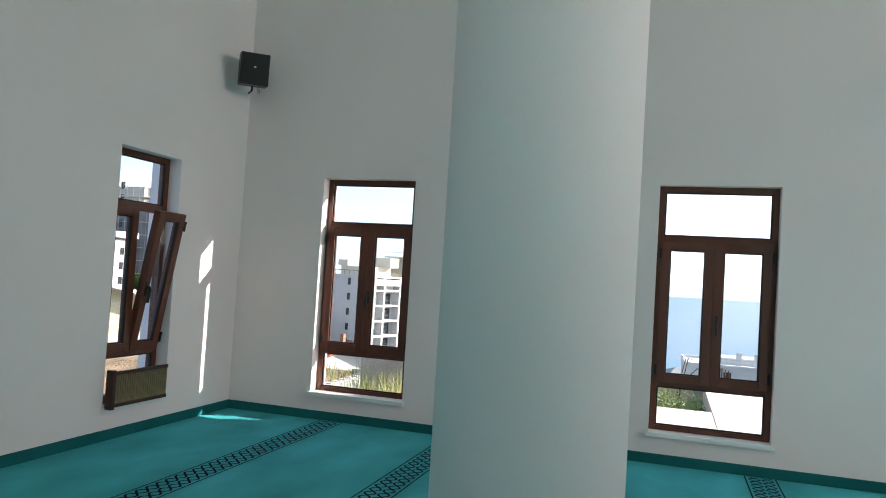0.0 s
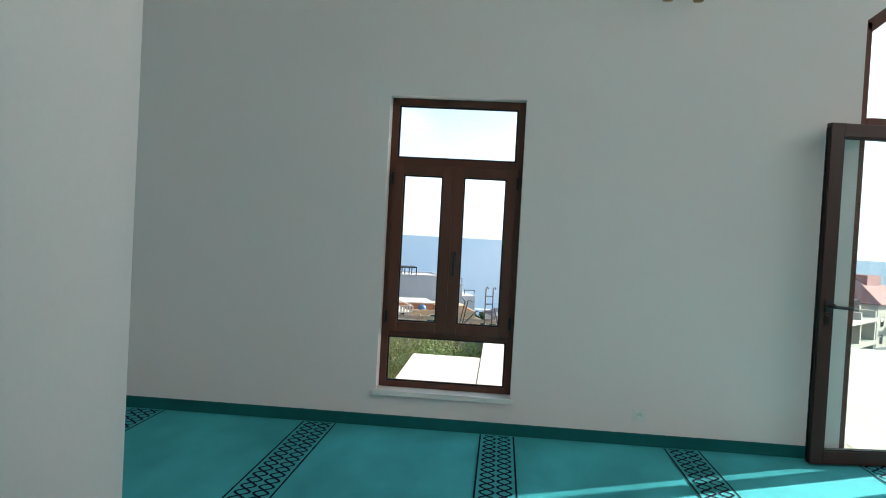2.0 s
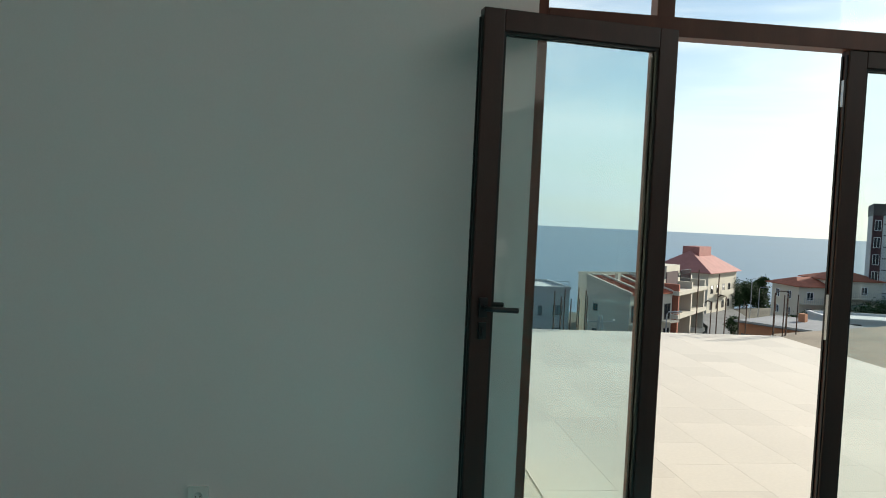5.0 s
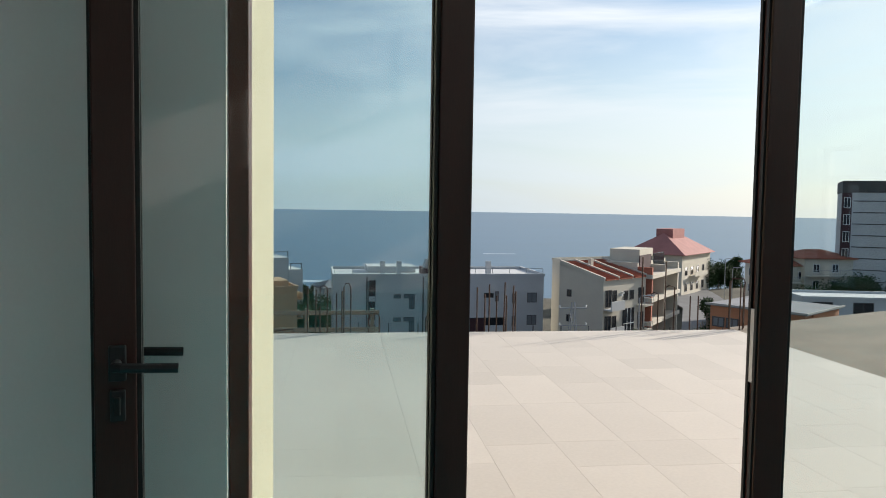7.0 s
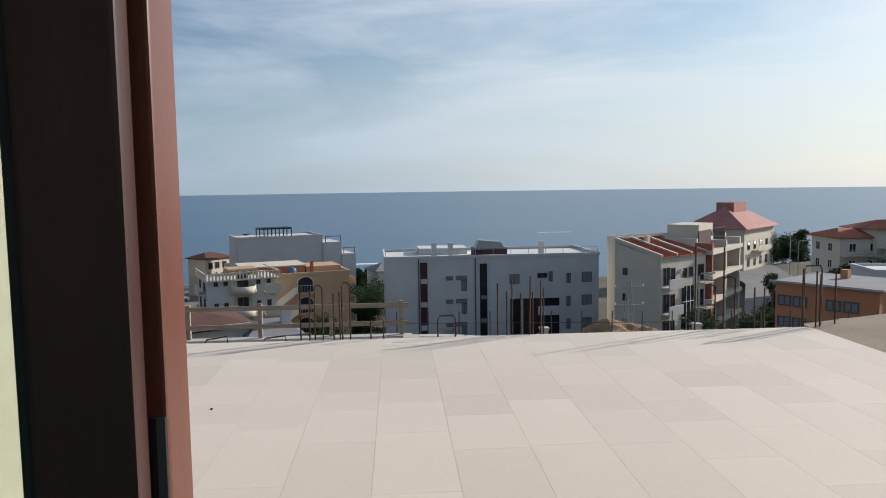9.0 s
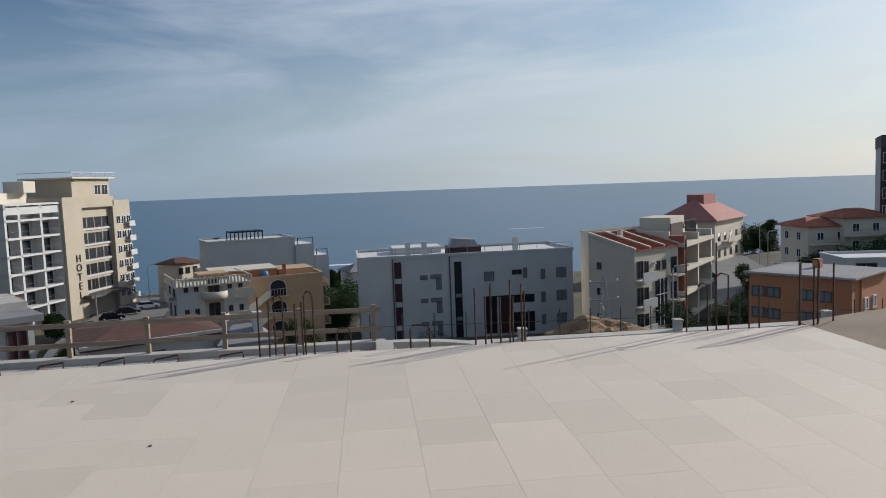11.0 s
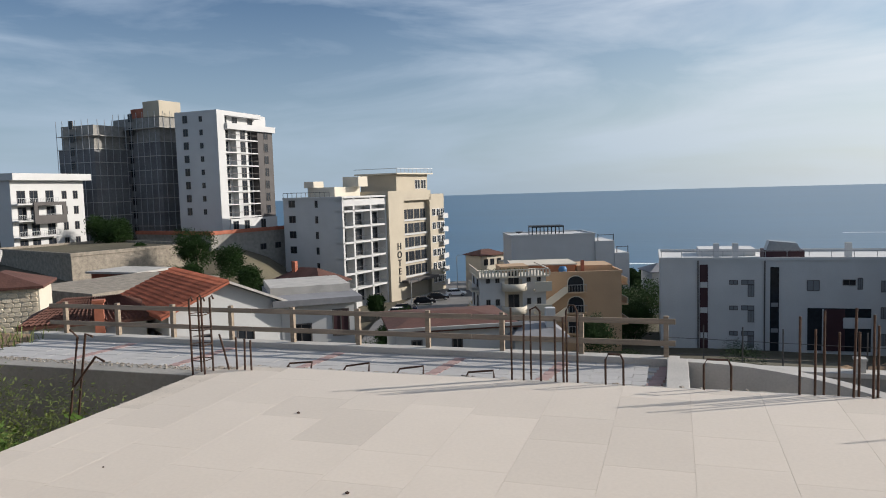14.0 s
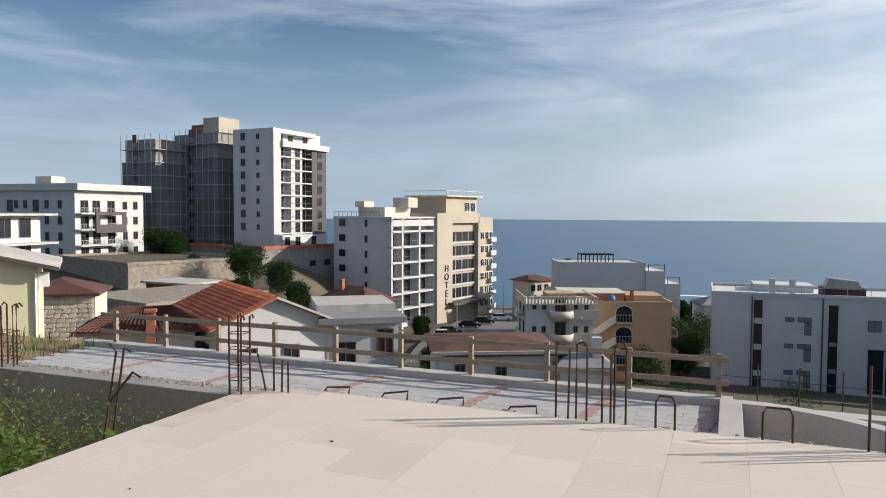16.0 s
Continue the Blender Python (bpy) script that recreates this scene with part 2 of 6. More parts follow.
def bm_ring(x0, x1, z0, z1, w, y0, y1):
    """A rectangular frame in the xz plane, w wide."""
    return bm_boxes((x0, y0, z0, x0 + w, y1, z1), (x1 - w, y0, z0, x1, y1, z1), (x0 + w, y0, z0, x1 - w, y1, z0 + w), (x0 + w, y0, z1 - w, x1 - w, y1, z1))


def bm_prism(outline, y0, y1):
    """An outline of (x, z), drawn anticlockwise as seen from -y, from y0 to y1."""
    bm = bmesh.new()
    a = [bm.verts.new((x, y0, z)) for x, z in outline]
    b = [bm.verts.new((x, y1, z)) for x, z in outline]
    bm.faces.new(a)
    bm.faces.new(b[::-1])
    for i in range(len(a)):
        j = (i + 1) % len(a)
        bm.faces.new((a[j], a[i], b[i], b[j]))
    return bm


def bm_tube(points, r, sides=6, bm=None):
    """A round bar along the points."""
    bm = bm or bmesh.new()
    pts = [Vector(p) for p in points]
    rings = []
    for i, p in enumerate(pts):
        d = (pts[min(i + 1, len(pts) - 1)] - pts[max(i - 1, 0)]).normalized()
        a = d.orthogonal().normalized() if abs(d.z) > 0.99 else d.cross(Vector((0, 0, 1))).normalized()
        b = d.cross(a)
        rings.append([bm.verts.new(p + (a * math.cos(k) + b * math.sin(k)) * r) for k in [2 * math.pi * s / sides for s in range(sides)]])
    for p, q in zip(rings, rings[1:]):
        for k in range(sides):
            bm.faces.new((p[k], p[(k + 1) % sides], q[(k + 1) % sides], q[k]))
    bm.faces.new(rings[0][::-1])
    bm.faces.new(rings[-1])
    return bm


def bm_lathe(profile, sides=24):
    """A turned shape about z from (radius, z) pairs."""
    bm = bmesh.new()
    rings = [[bm.verts.new((r * math.cos(2 * math.pi * s / sides), r * math.sin(2 * math.pi * s / sides), z)) for s in range(sides)] for r, z in profile]
    for p, q in zip(rings, rings[1:]):
        for k in range(sides):
            f = bm.faces.new((p[k], p[(k + 1) % sides], q[(k + 1) % sides], q[k]))
            f.smooth = True
    bm.faces.new(rings[0][::-1])
    bm.faces.new(rings[-1])
    return bm


def mesh_of(name, bm, mat, bevel=0.0):
    if bevel:
        bmesh.ops.bevel(bm, geom=bm.edges[:], offset=bevel, segments=2, affect="EDGES", profile=0.6)
    bmesh.ops.recalc_face_normals(bm, faces=bm.faces[:])
    me = bpy.data.meshes.new(name)
    bm.to_mesh(me)
    bm.free()
    me.materials.append(mat)
    return me


def part(name, bm, mat, parent=None, label="", m=None, bevel=0.0):
    """One mesh object, under a thing or a part. bm may be a ready mesh."""
    me = bm if isinstance(bm, bpy.types.Mesh) else mesh_of(name, bm, mat, bevel)
    ob = new(name, me)
    if parent:
        ob.parent = parent
    if m is not None:
        ob.matrix_basis = m
    return tagged(ob, label) if label else ob


def thing(name, label, category, m=None, group="", kind=""):
    ob = new(name)
    ob.empty_display_size = 0.1
    if m is not None:
        ob.matrix_basis = m
    return tagged(ob, label, category, group, kind)


def structure(name, bm, mat, label, category, bevel=0.0):
    return tagged(new(name, mesh_of(name, bm, mat, bevel)), label, category, "", "structure")


# ---- the hall ----
H, TH = 6.2, 0.31          # hall height, outer wall thickness
XL, XR, YB = -4.09, 10.6, -9.5
WIN_W, WIN_Z0, WIN_Z1 = 0.96, 0.26, 2.36
HI0, HI1 = 4.5, 5.8
DX0, DX1 = 3.20, 6.08      # glazed entrance
ARCH = [(3.20, 2.98), (3.75, 3.42), (4.64, 3.75), (5.53, 3.42), (6.08, 2.98)]


def wall_with_windows(name, starts, length, m, high=0.0, label=""):
    """A wall along local x from 0, inner face at y = 0, outer at TH, with window openings at the starts."""
    bs, u = [], 0.0
    top = HI0 if high else H
    for a in sorted(starts, key=lambda k: k[0] if isinstance(k, tuple) else k):
        w = WIN_W if not isinstance(a, tuple) else a[1]
        a = a if not isinstance(a, tuple) else a[0]
        bs += [(u, 0, 0, a, TH, top), (a, 0, 0, a + w, TH, WIN_Z0), (a, 0, WIN_Z1, a + w, TH, top)]
        u = a + w
    bs.append((u, 0, 0, length, TH, top))
    if high:    # an unseen band of high windows under the ceiling, added for the lamp
        bs += [(0, 0, HI0, 0.6, TH, H), (length - 0.6, 0, HI0, length, TH, H), (0.6, 0, HI1, length - 0.6, TH, H)]
    ob = structure(name, bm_boxes(*bs), PLASTER, label or "pale grey-green painted plaster wall", "wall")
    ob.matrix_basis = m
    return ob


# sea-side wall: a windowed half, the arched entrance, and the rest
wall_with_windows("wall_sea_side", [0.909, 4.09], DX0 - XL, pose(XL, 0, 0))
structure("wall_over_entrance", bm_prism([(DX0, 2.98)] + ARCH[1:4] + [(DX1, 2.98), (DX1, H), (DX0, H)], 0, TH), PLASTER, "pale plaster wall above the arched glazed entrance", "wall")
wall_with_windows("wall_sea_side_far", [0.85, 3.0], XR - DX1, pose(DX1, 0, 0))
wall_left = wall_with_windows("wall_left", [(-YB - 1.74, 0.74), (-YB - 5.16, WIN_W), (-YB - 8.36, WIN_W)], -YB + TH, pose(XL, YB, 0, 0, 0, 90))
wall_right = wall_with_windows("wall_right", [1.0, 3.2, 5.4, 7.6], -YB + TH, pose(XR, TH, 0, 0, 0, -90), 1.0)
structure("wall_back", bm_boxes((XL - TH, YB - TH, 0, XR + TH, YB, H)), PLASTER, "pale plaster back wall", "wall")
structure("ceiling", bm_boxes((XL - TH, YB - TH, H, XR + TH, TH, H + 0.25)), CEILING, "white painted flat ceiling", "ceiling")
floor = structure("floor", bm_boxes((XL, YB, -0.2, XR, 0.0, 0.0)), CARPET, "teal wall-to-wall prayer carpet", "carpet")
for nm, b in (("baseboard_sea", (XL + 0.012, -0.012, 0, DX0, -0.0005, 0.085)), ("baseboard_left", (XL + 0.0005, YB, 0, XL + 0.012, -0.0005, 0.085)),
              ("baseboard_far", (DX1, -0.012, 0, XR, -0.0005, 0.085))):
    structure(nm, bm_boxes(b), CARPET_EDGE, "dark teal carpet turned up as skirting", "baseboard", 0.003)
structure("threshold", bm_boxes((DX0, 0.0, -0.2, DX1, TH, -0.004)), STONE, "stone threshold under the glazed entrance", "threshold")

# woven border stripes of the carpet
def carpet_stripe(xc, y0, y1):
    bm = bmesh.new()

    def line(p, q, w):
        d = Vector((q[0] - p[0], q[1] - p[1], 0))
        n_ = Vector((-d.y, d.x, 0)).normalized() * w / 2
        z = 0.005
        bm.faces.new([bm.verts.new((c[0] + s * n_.x, c[1] + s * n_.y, z)) for c, s in ((p, 1), (p, -1), (q, -1), (q, 1))])
    for x in (-0.115, 0.115):
        line((xc + x, y0), (xc + x, y1), 0.011)
    step = 0.095
    k, y = 0, y0
    while y + step < y1:
        for sgn in (1, -1):
            a, b = (0.086, 0.012) if (k % 2 == 0) == (sgn > 0) else (0.012, 0.086)
            line((xc + a, y), (xc + a, y + step * 0.25), 0.016)
            line((xc + a, y + step * 0.25), (xc + b, y + step), 0.016)
            line((xc - a, y), (xc - a, y + step * 0.25), 0.016)
            line((xc - a, y + step * 0.25), (xc - b, y + step), 0.016)
        k += 1
        y += step
    me = mesh_of("border_pattern", bm, CARPET_INK)
    base = part("border_stripe", bm_boxes((xc - 0.112, y0, 0.0005, xc + 0.112, y1, 0.003)), CARPET, floor, "teal woven border stripe")
    part("border_pattern", me, CARPET_INK, base, "dark navy interlaced lattice pattern")


for k in range(-2, 8):
    carpet_stripe(-0.385 + 1.265 * k, YB + 0.05, -0.04)

# round column
col = tagged(new("column", mesh_of("column", bm_lathe([(0.373, 0.0), (0.373, H)], 96), COLUMN)), "smooth white plastered round column", "column")
col.location = (-0.364, -3.634, 0)


# ---- windows ----
def hall_window(name, m, tilt=False, w=WIN_W):
    """Three-light window: fixed top and bottom lights, two sashes between; local x along the wall, y outwards."""
    y0, y1 = 0.12, 0.19
    ob = structure(name, bm_boxes((-0.02, -0.03, WIN_Z0 - 0.035, w + 0.02, y0, WIN_Z0 + 0.004)), SILL, "brown-framed three-light window with a white sill" + (", one sash tilted in" if tilt else ""), "window", 0.004)
    ob.matrix_basis = m
    fr = part("window_frame", bm_boxes((0, y0, WIN_Z0, 0.05, y1, WIN_Z1), (w - 0.05, y0, WIN_Z0, w, y1, WIN_Z1), (0.05, y0, WIN_Z0, w - 0.05, y1, WIN_Z0 + 0.045),
                                       (0.05, y0, WIN_Z1 - 0.05, w - 0.05, y1, WIN_Z1), (0.05, y0, 1.86, w - 0.05, y1, 1.93), (0.05, y0, 0.635, w - 0.05, y1, 0.70)), WOOD, ob, "", None, 0.004)
    for z0, z1 in ((WIN_Z0 + 0.045, 0.635), (1.93, WIN_Z1 - 0.05)):
        part("glazing_bead", bm_ring(0.05, w - 0.05, z0, z1, 0.012, y0 + 0.012, y0 + 0.03), RUBBER, ob)
        part("pane", bm_boxes((0.06, 0.150, z0 + 0.005, w - 0.06, 0.156, z1 - 0.005)), PANE, ob)
    mid = w / 2 - 0.01
    for i, (x0, x1) in enumerate(((0.035, mid), (mid, w - 0.035))):
        sash = part("sash", bm_ring(0, x1 - x0, 0, 1.21, 0.075, 0, 0.062), WOOD, ob, "brown casement sash", None, 0.005)
        sash.location = (x0, y0 - 0.03, 0.672)
        part("glazing_bead", bm_ring(0.075, x1 - x0 - 0.075, 0.075, 1.135, 0.010, 0.012, 0.03), RUBBER, sash)
        part("pane", bm_boxes((0.08, 0.03, 0.08, x1 - x0 - 0.08, 0.036, 1.13)), PANE, sash)
        if i == 1:
            part("handle", bm_tube([(0.035, -0.002, 0.56), (0.035, -0.035, 0.56), (0.034, -0.045, 0.54), (0.034, -0.045, 0.43)], 0.012, 8), BLACK, sash, "black window handle")
            part("handle_plate", bm_boxes((0.02, -0.01, 0.48, 0.05, 0.0, 0.60)), BLACK, sash, "", None, 0.003)
            if tilt:
                sash.rotation_euler = (radians(10), 0, 0)
        for z in (0.06, 1.06):
            part("hinge", bm_boxes(((-0.012 if i == 0 else x1 - x0 - 0.008), -0.012, z, (0.008 if i == 0 else x1 - x0 + 0.012), 0.004, z + 0.09)), RUBBER, sash, "dark hinge cover", None, 0.003)
    return ob


hall_window("window_1", pose(XL, -1.74, 0, 0, 0, 90), True, 0.74)
hall_window("window_2", pose(XL + 0.909, 0, 0))
hall_window("window_3", pose(0, 0, 0))
for i, y in enumerate((-5.16, -8.36)):
    hall_window(f"window_{i + 4}", pose(XL, y, 0, 0, 0, 90))
for i in range(4):
    hall_window(f"window_{i + 6}", pose(XR, TH - 1.0 - 2.2 * i, 0, 0, 0, -90))
for i, x in enumerate((0.85, 3.0)):
    hall_window(f"window_{i + 10}", pose(DX1 + x, 0, 0))


# ---- glazed entrance ----
ent = structure("entrance_glazing", bm_boxes((DX0, 0.03, 0, DX0 + 0.05, 0.10, 2.98), (DX1 - 0.065, 0.03, 0, DX1, 0.10, 2.98)), WOOD, "brown-framed glazed entrance with arched top lights", "door frame", 0.004)
for x0, x1 in ((3.73, 3.81), (5.465, 5.56)):
    part("mullion", bm_boxes((x0, 0.025, 0, x1, 0.105, 3.36)), WOOD, ent, "", None, 0.004)
part("transom", bm_boxes((DX0 + 0.05, 0.022, 2.25, DX1 - 0.065, 0.108, 2.335)), WOOD, ent, "", None, 0.004)
part("bottom_rail", bm_boxes((DX0 + 0.05, 0.03, 0.0, 3.73, 0.10, 0.06)), WOOD, ent, "", None, 0.003)
part("bottom_rail", bm_boxes((5.56, 0.03, 0.0, DX1 - 0.065, 0.10, 0.06)), WOOD, ent, "", None, 0.003)
top = bmesh.new()
inner = [(x + (4.64 - x) * 0.03, z - 0.07) for x, z in ARCH]
for (a, b), (c, d) in zip(zip(ARCH, ARCH[1:]), zip(inner, inner[1:])):
    q = [a, b, d, c]
    v = [[top.verts.new((x, y, z)) for x, z in q] for y in (0.03, 0.10)]
    top.faces.new(v[0])
    top.faces.new(v[1][::-1])
    for k in range(4):
        top.faces.new((v[0][k], v[0][(k + 1) % 4], v[1][(k + 1) % 4], v[1][k]))
part("arch_rail", top, WOOD, ent)
part("pane", bm_boxes((DX0 + 0.045, 0.06, 0.055, 3.735, 0.068, 2.255)), PANE_TINT, ent, "slightly blue side light")
part("pane", bm_boxes((5.555, 0.06, 0.055, DX1 - 0.06, 0.068, 2.255)), PANE_TINT, ent, "slightly blue side light")
part("pane", bm_prism([(DX0 + 0.05, 2.33), (DX1 - 0.05, 2.33), (DX1 - 0.05, 2.95)] + [(x, z - 0.02) for x, z in ARCH[3:0:-1]] + [(DX0 + 0.05, 2.95)], 0.06, 0.068), PANE, ent, "arched top light")


def door_leaf(name, m, w, label, handle):
    """Glazed leaf hinged at local x = 0, reaching to x = w; its room side is y = 0 to -y."""
    ob = structure(name, bm_ring(0, w, 0.012, 2.262, 0.088, -0.029, 0.029), WOOD_DARKENED, label, "door", 0.005)
    ob.matrix_basis = m
    part("pane", bm_boxes((0.082, -0.004, 0.094, w - 0.082, 0.004, 2.180)), PANE_TINT, ob)
    for y in (-0.022, 0.006):
        part("glazing_bead", bm_ring(0.088, w - 0.088, 0.100, 2.174, 0.010, y, y + 0.016), RUBBER, ob)
    part("edge_gasket", bm_boxes((w, -0.022, 0.03, w + 0.006, -0.010, 2.23), (w, 0.010, 0.03, w + 0.006, 0.022, 2.23)), RUBBER, ob, "black rubber seal")
    if handle:
        for s in (1, -1):
            part("handle", bm_tube([(w - 0.05, s * 0.03, 1.06), (w - 0.05, s * 0.085, 1.06), (w - 0.065, s * 0.092, 1.06), (w - 0.18, s * 0.092, 1.055)], 0.011, 8), BLACK, ob, "black lever handle")
            part("rosette", bm_boxes((w - 0.068, min(s * 0.028, s * 0.043), 1.02, w - 0.032, max(s * 0.028, s * 0.043), 1.10)), BLACK, ob, "", None, 0.004)
            part("lock_plate", bm_boxes((w - 0.066, min(s * 0.028, s * 0.042), 0.93, w - 0.034, max(s * 0.028, s * 0.042), 1.0)), BLACK, ob, "black key escutcheon", None, 0.004)
            part("lock_cylinder", bm_boxes((w - 0.056, min(s * 0.042, s * 0.05), 0.945, w - 0.044, max(s * 0.042, s * 0.05), 0.985)), RUBBER, ob, "dark lock cylinder", None, 0.002)
    else:
        part("strike_plate", bm_boxes((w + 0.001, -0.012, 0.93, w + 0.005, 0.012, 1.14)), STEEL, ob, "bright metal strike plate", None, 0.001)
        part("strike_plate", bm_boxes((w + 0.001, -0.012, 2.0, w + 0.005, 0.012, 2.12)), STEEL, ob, "bright metal strike plate", None, 0.001)
    for z in (0.22, 1.1, 1.95):
        part("hinge", bm_tube([(-0.006, -0.045, z), (-0.006, -0.045, z + 0.12)], 0.011, 8), BLACK, ob, "dark barrel hinge")
    return ob


door_leaf("door_1", pose(3.800, -0.016, 0, 0, 0, 180 + 8.5), 0.872, "open brown glazed door leaf, colour darkened as backlit, with black lever handle", True)
door_leaf("door_2", pose(5.475, 0.06, 0, 0, 0, 180), 0.835, "closed brown glazed door leaf, colour darkened as backlit", False)

# ---- fittings in the hall ----
spk = thing("loudspeaker", "black wall-mounted loudspeaker high in the corner", "speaker", pose(-3.85, -0.34, 3.20, 8, 0, 38) @ Matrix.Diagonal((0.80, 1, 0.84, 1)))
part("cabinet", bm_prism([(-0.17, 0), (0.17, 0), (0.17, 0.36), (-0.17, 0.36)], -0.12, 0.12), BLACK, spk, "", None, 0.012)
part("grille", bm_boxes((-0.155, -0.128, 0.015, 0.155, -0.119, 0.345)), RUBBER, spk, "black perforated front grille", None, 0.003)
part("badge", bm_lathe([(0.012, 0), (0.012, 0.004)], 12), STEEL, spk, "small pale badge", pose(0.0, -0.129, 0.20, 90, 0, 0))
part("bracket", bm_tube([(0.0, 0.02, -0.005), (0.0, 0.05, -0.05), (0, 0.5, -0.05)], 0.012, 8), BLACK, spk)
part("cable", bm_tube([(0.06, 0.02, 0), (0.07, 0.03, -0.06), (0.09, 0.06, -0.07), (0.1, 0.12, -0.02), (0.1, 0.3, 0.0)], 0.004, 5), GALV, spk)

sc = thing("wall_sconce", "pierced brass wall lamp with two hanging finials", "wall lamp", pose(1.96, 0, 3.19))
for k in range(9):
    a0, a1 = -math.pi * k / 9, -math.pi * (k + 1) / 9
    p, q = Vector((0.17 * math.cos(a0), 0.13 * math.sin(a0), 0)), Vector((0.17 * math.cos(a1), 0.13 * math.sin(a1), 0))
    d = q - p
    slat = bmesh.new()
    for i in range(4):
        for z in (0.0, 0.055, 0.11):
            for t0, t1, za, zb in ((0.0, 1.0, 0, 0.012), (0.0, 0.3, 0.012, 0.05)):
                u0, u1 = (i + t0) / 4, (i + t1) / 4
                v = [slat.verts.new((p + d * u) + Vector((0, 0, z + zz))) for u, zz in ((u0, za), (u1, za), (u1, zb), (u0, zb))]
                slat.faces.new(v)
    bmesh.ops.solidify(slat, geom=slat.faces[:], thickness=0.003)
    part("pierced_panel", slat, BRASS, sc)
part("bottom_rim", bm_tube([(0.18 * math.cos(-math.pi * k / 16), 0.14 * math.sin(-math.pi * k / 16), -0.008) for k in range(17)], 0.009, 8), BRASS, sc)
part("crest", bm_prism([(-0.06, 0), (0.06, 0), (0.06, 0.16), (0.03, 0.2), (0, 0.225), (-0.03, 0.2), (-0.06, 0.16)], -0.150, -0.144), BRASS, sc, "polished brass crest plate")
for x in (-0.1, 0.1):
    part("finial", bm_lathe([(0.003, 0.0), (0.006, -0.03), (0.015, -0.04), (0.008, -0.05), (0.022, -0.075), (0.026, -0.09), (0.010, -0.105), (0.036, -0.13), (0.034, -0.135), (0.004, -0.137)][::-1], 20), BRASS, sc, "turned brass finial", pose(x, -0.09, -0.01))

sk = thing("wall_socket", "white square wall socket near the skirting", "socket", pose(1.857, 0, 0.21))
part("plate", bm_boxes((-0.042, -0.010, -0.042, 0.042, 0, 0.042)), WHITE_PLASTIC, sk, "", None, 0.003)
part("well", bm_lathe([(0.021, 0), (0.021, 0.003), (0.019, 0.003), (0.019, 0.0015), (0.002, 0.0015)], 24), WHITE_PLASTIC, sk, "round recessed outlet", pose(0, -0.010, 0, 90, 0, 0))
# black discs put the darkness of the pin holes into colour
for x in (-0.009, 0.009):
    part("pin_hole_disc", bm_lathe([(0.003, 0), (0.003, 0.001)], 8), BLACK, sk, "", pose(x, -0.0118, 0, 90, 0, 0))

# folded lattice book rest leaning on the window sill
rest = thing("folding_bookstand", "brown wooden slatted folding stand on the sill", "book stand", pose(XL + 0.004, -1.73, WIN_Z0 + 0.004, 0, 0, 90) @ Matrix.Diagonal((0.80, 1, 1, 1)))
part("end_post", bm_boxes((-0.02, -0.085, -0.01, 0.03, -0.02, 0.30)), WOOD_DARKENED, rest, "", None, 0.004)
part("top_rail", bm_boxes((0.03, -0.06, 0.255, 0.84, -0.035, 0.285)), WOOD_DARKENED, rest, "", None, 0.003)
part("bottom_rail", bm_boxes((0.03, -0.06, 0.0, 0.84, -0.035, 0.03)), WOOD_DARKENED, rest, "", None, 0.003)
slat_me = mesh_of("slat", bm_boxes((0, -0.056, 0.03, 0.022, -0.04, 0.255)), material("olive_wood", (0.20, 0.15, 0.07), 0.5, var=0.3, scale=5))
for k in range(24):
    part("slat", slat_me, None, rest, "", Matrix.Translation((0.04 + k * 0.0335, 0, 0)))
part("end_block", bm_boxes((0.80, -0.03, 0.0, 0.87, 0.08, 0.10)), WOOD_DARKENED, rest, "", None, 0.004)

# unseen high windows with mullions, added with a lamp that brightens the hall
hw = structure("window_12", bm_boxes(*[(0.6 + 1.24 * k, 0.1, HI0, 0.66 + 1.24 * k, 0.16, HI1) for k in range(8)], (0.6, 0.1, HI0, 9.16, 0.16, HI0 + 0.06)), WOOD, "unseen band of high brown-framed windows, added to light the hall", "window")
hw.matrix_basis = pose(XR, TH, 0, 0, 0, -90)
fill_light("hall_fill_light", XR - 0.06, -4.6, (HI0 + HI1) / 2, 8.4, 1.2, 90, HALL_LIGHT)

# ---- terrace ----
PIER = structure("porch_pier", bm_boxes((1.9, TH + 0.002, -0.3, 3.205, 1.19, H), (3.197, 0.103, 0.0, 3.205, TH + 0.002, 2.98)), CREAM, "cream rendered pier beside the entrance", "pier")
for nm, b in (("facade_left", (XL - TH - 0.02, TH, -1.6, 1.9, TH + 0.02, WIN_Z0 - 0.04)),):
    structure(nm, bm_boxes(b), CREAM, "cream rendered outer plinth", "wall")
SX0, SX1, SY1 = 0.68, 8.10, 6.14
terrace = structure("terrace", bm_boxes((SX0, TH, -1.5, SX1, 6.02, -0.004), (0.9, 6.02, -1.5, SX1, SY1, -0.004)), JOINT, "raised terrace slab with raw concrete edge", "terrace")
structure("terrace_edge", bm_boxes((0.86, SY1, -1.5, SX1 + 0.05, SY1 + 0.07, -0.01)), CONCRETE_PALE, "rough concrete edge of the terrace", "kerb", 0.01)


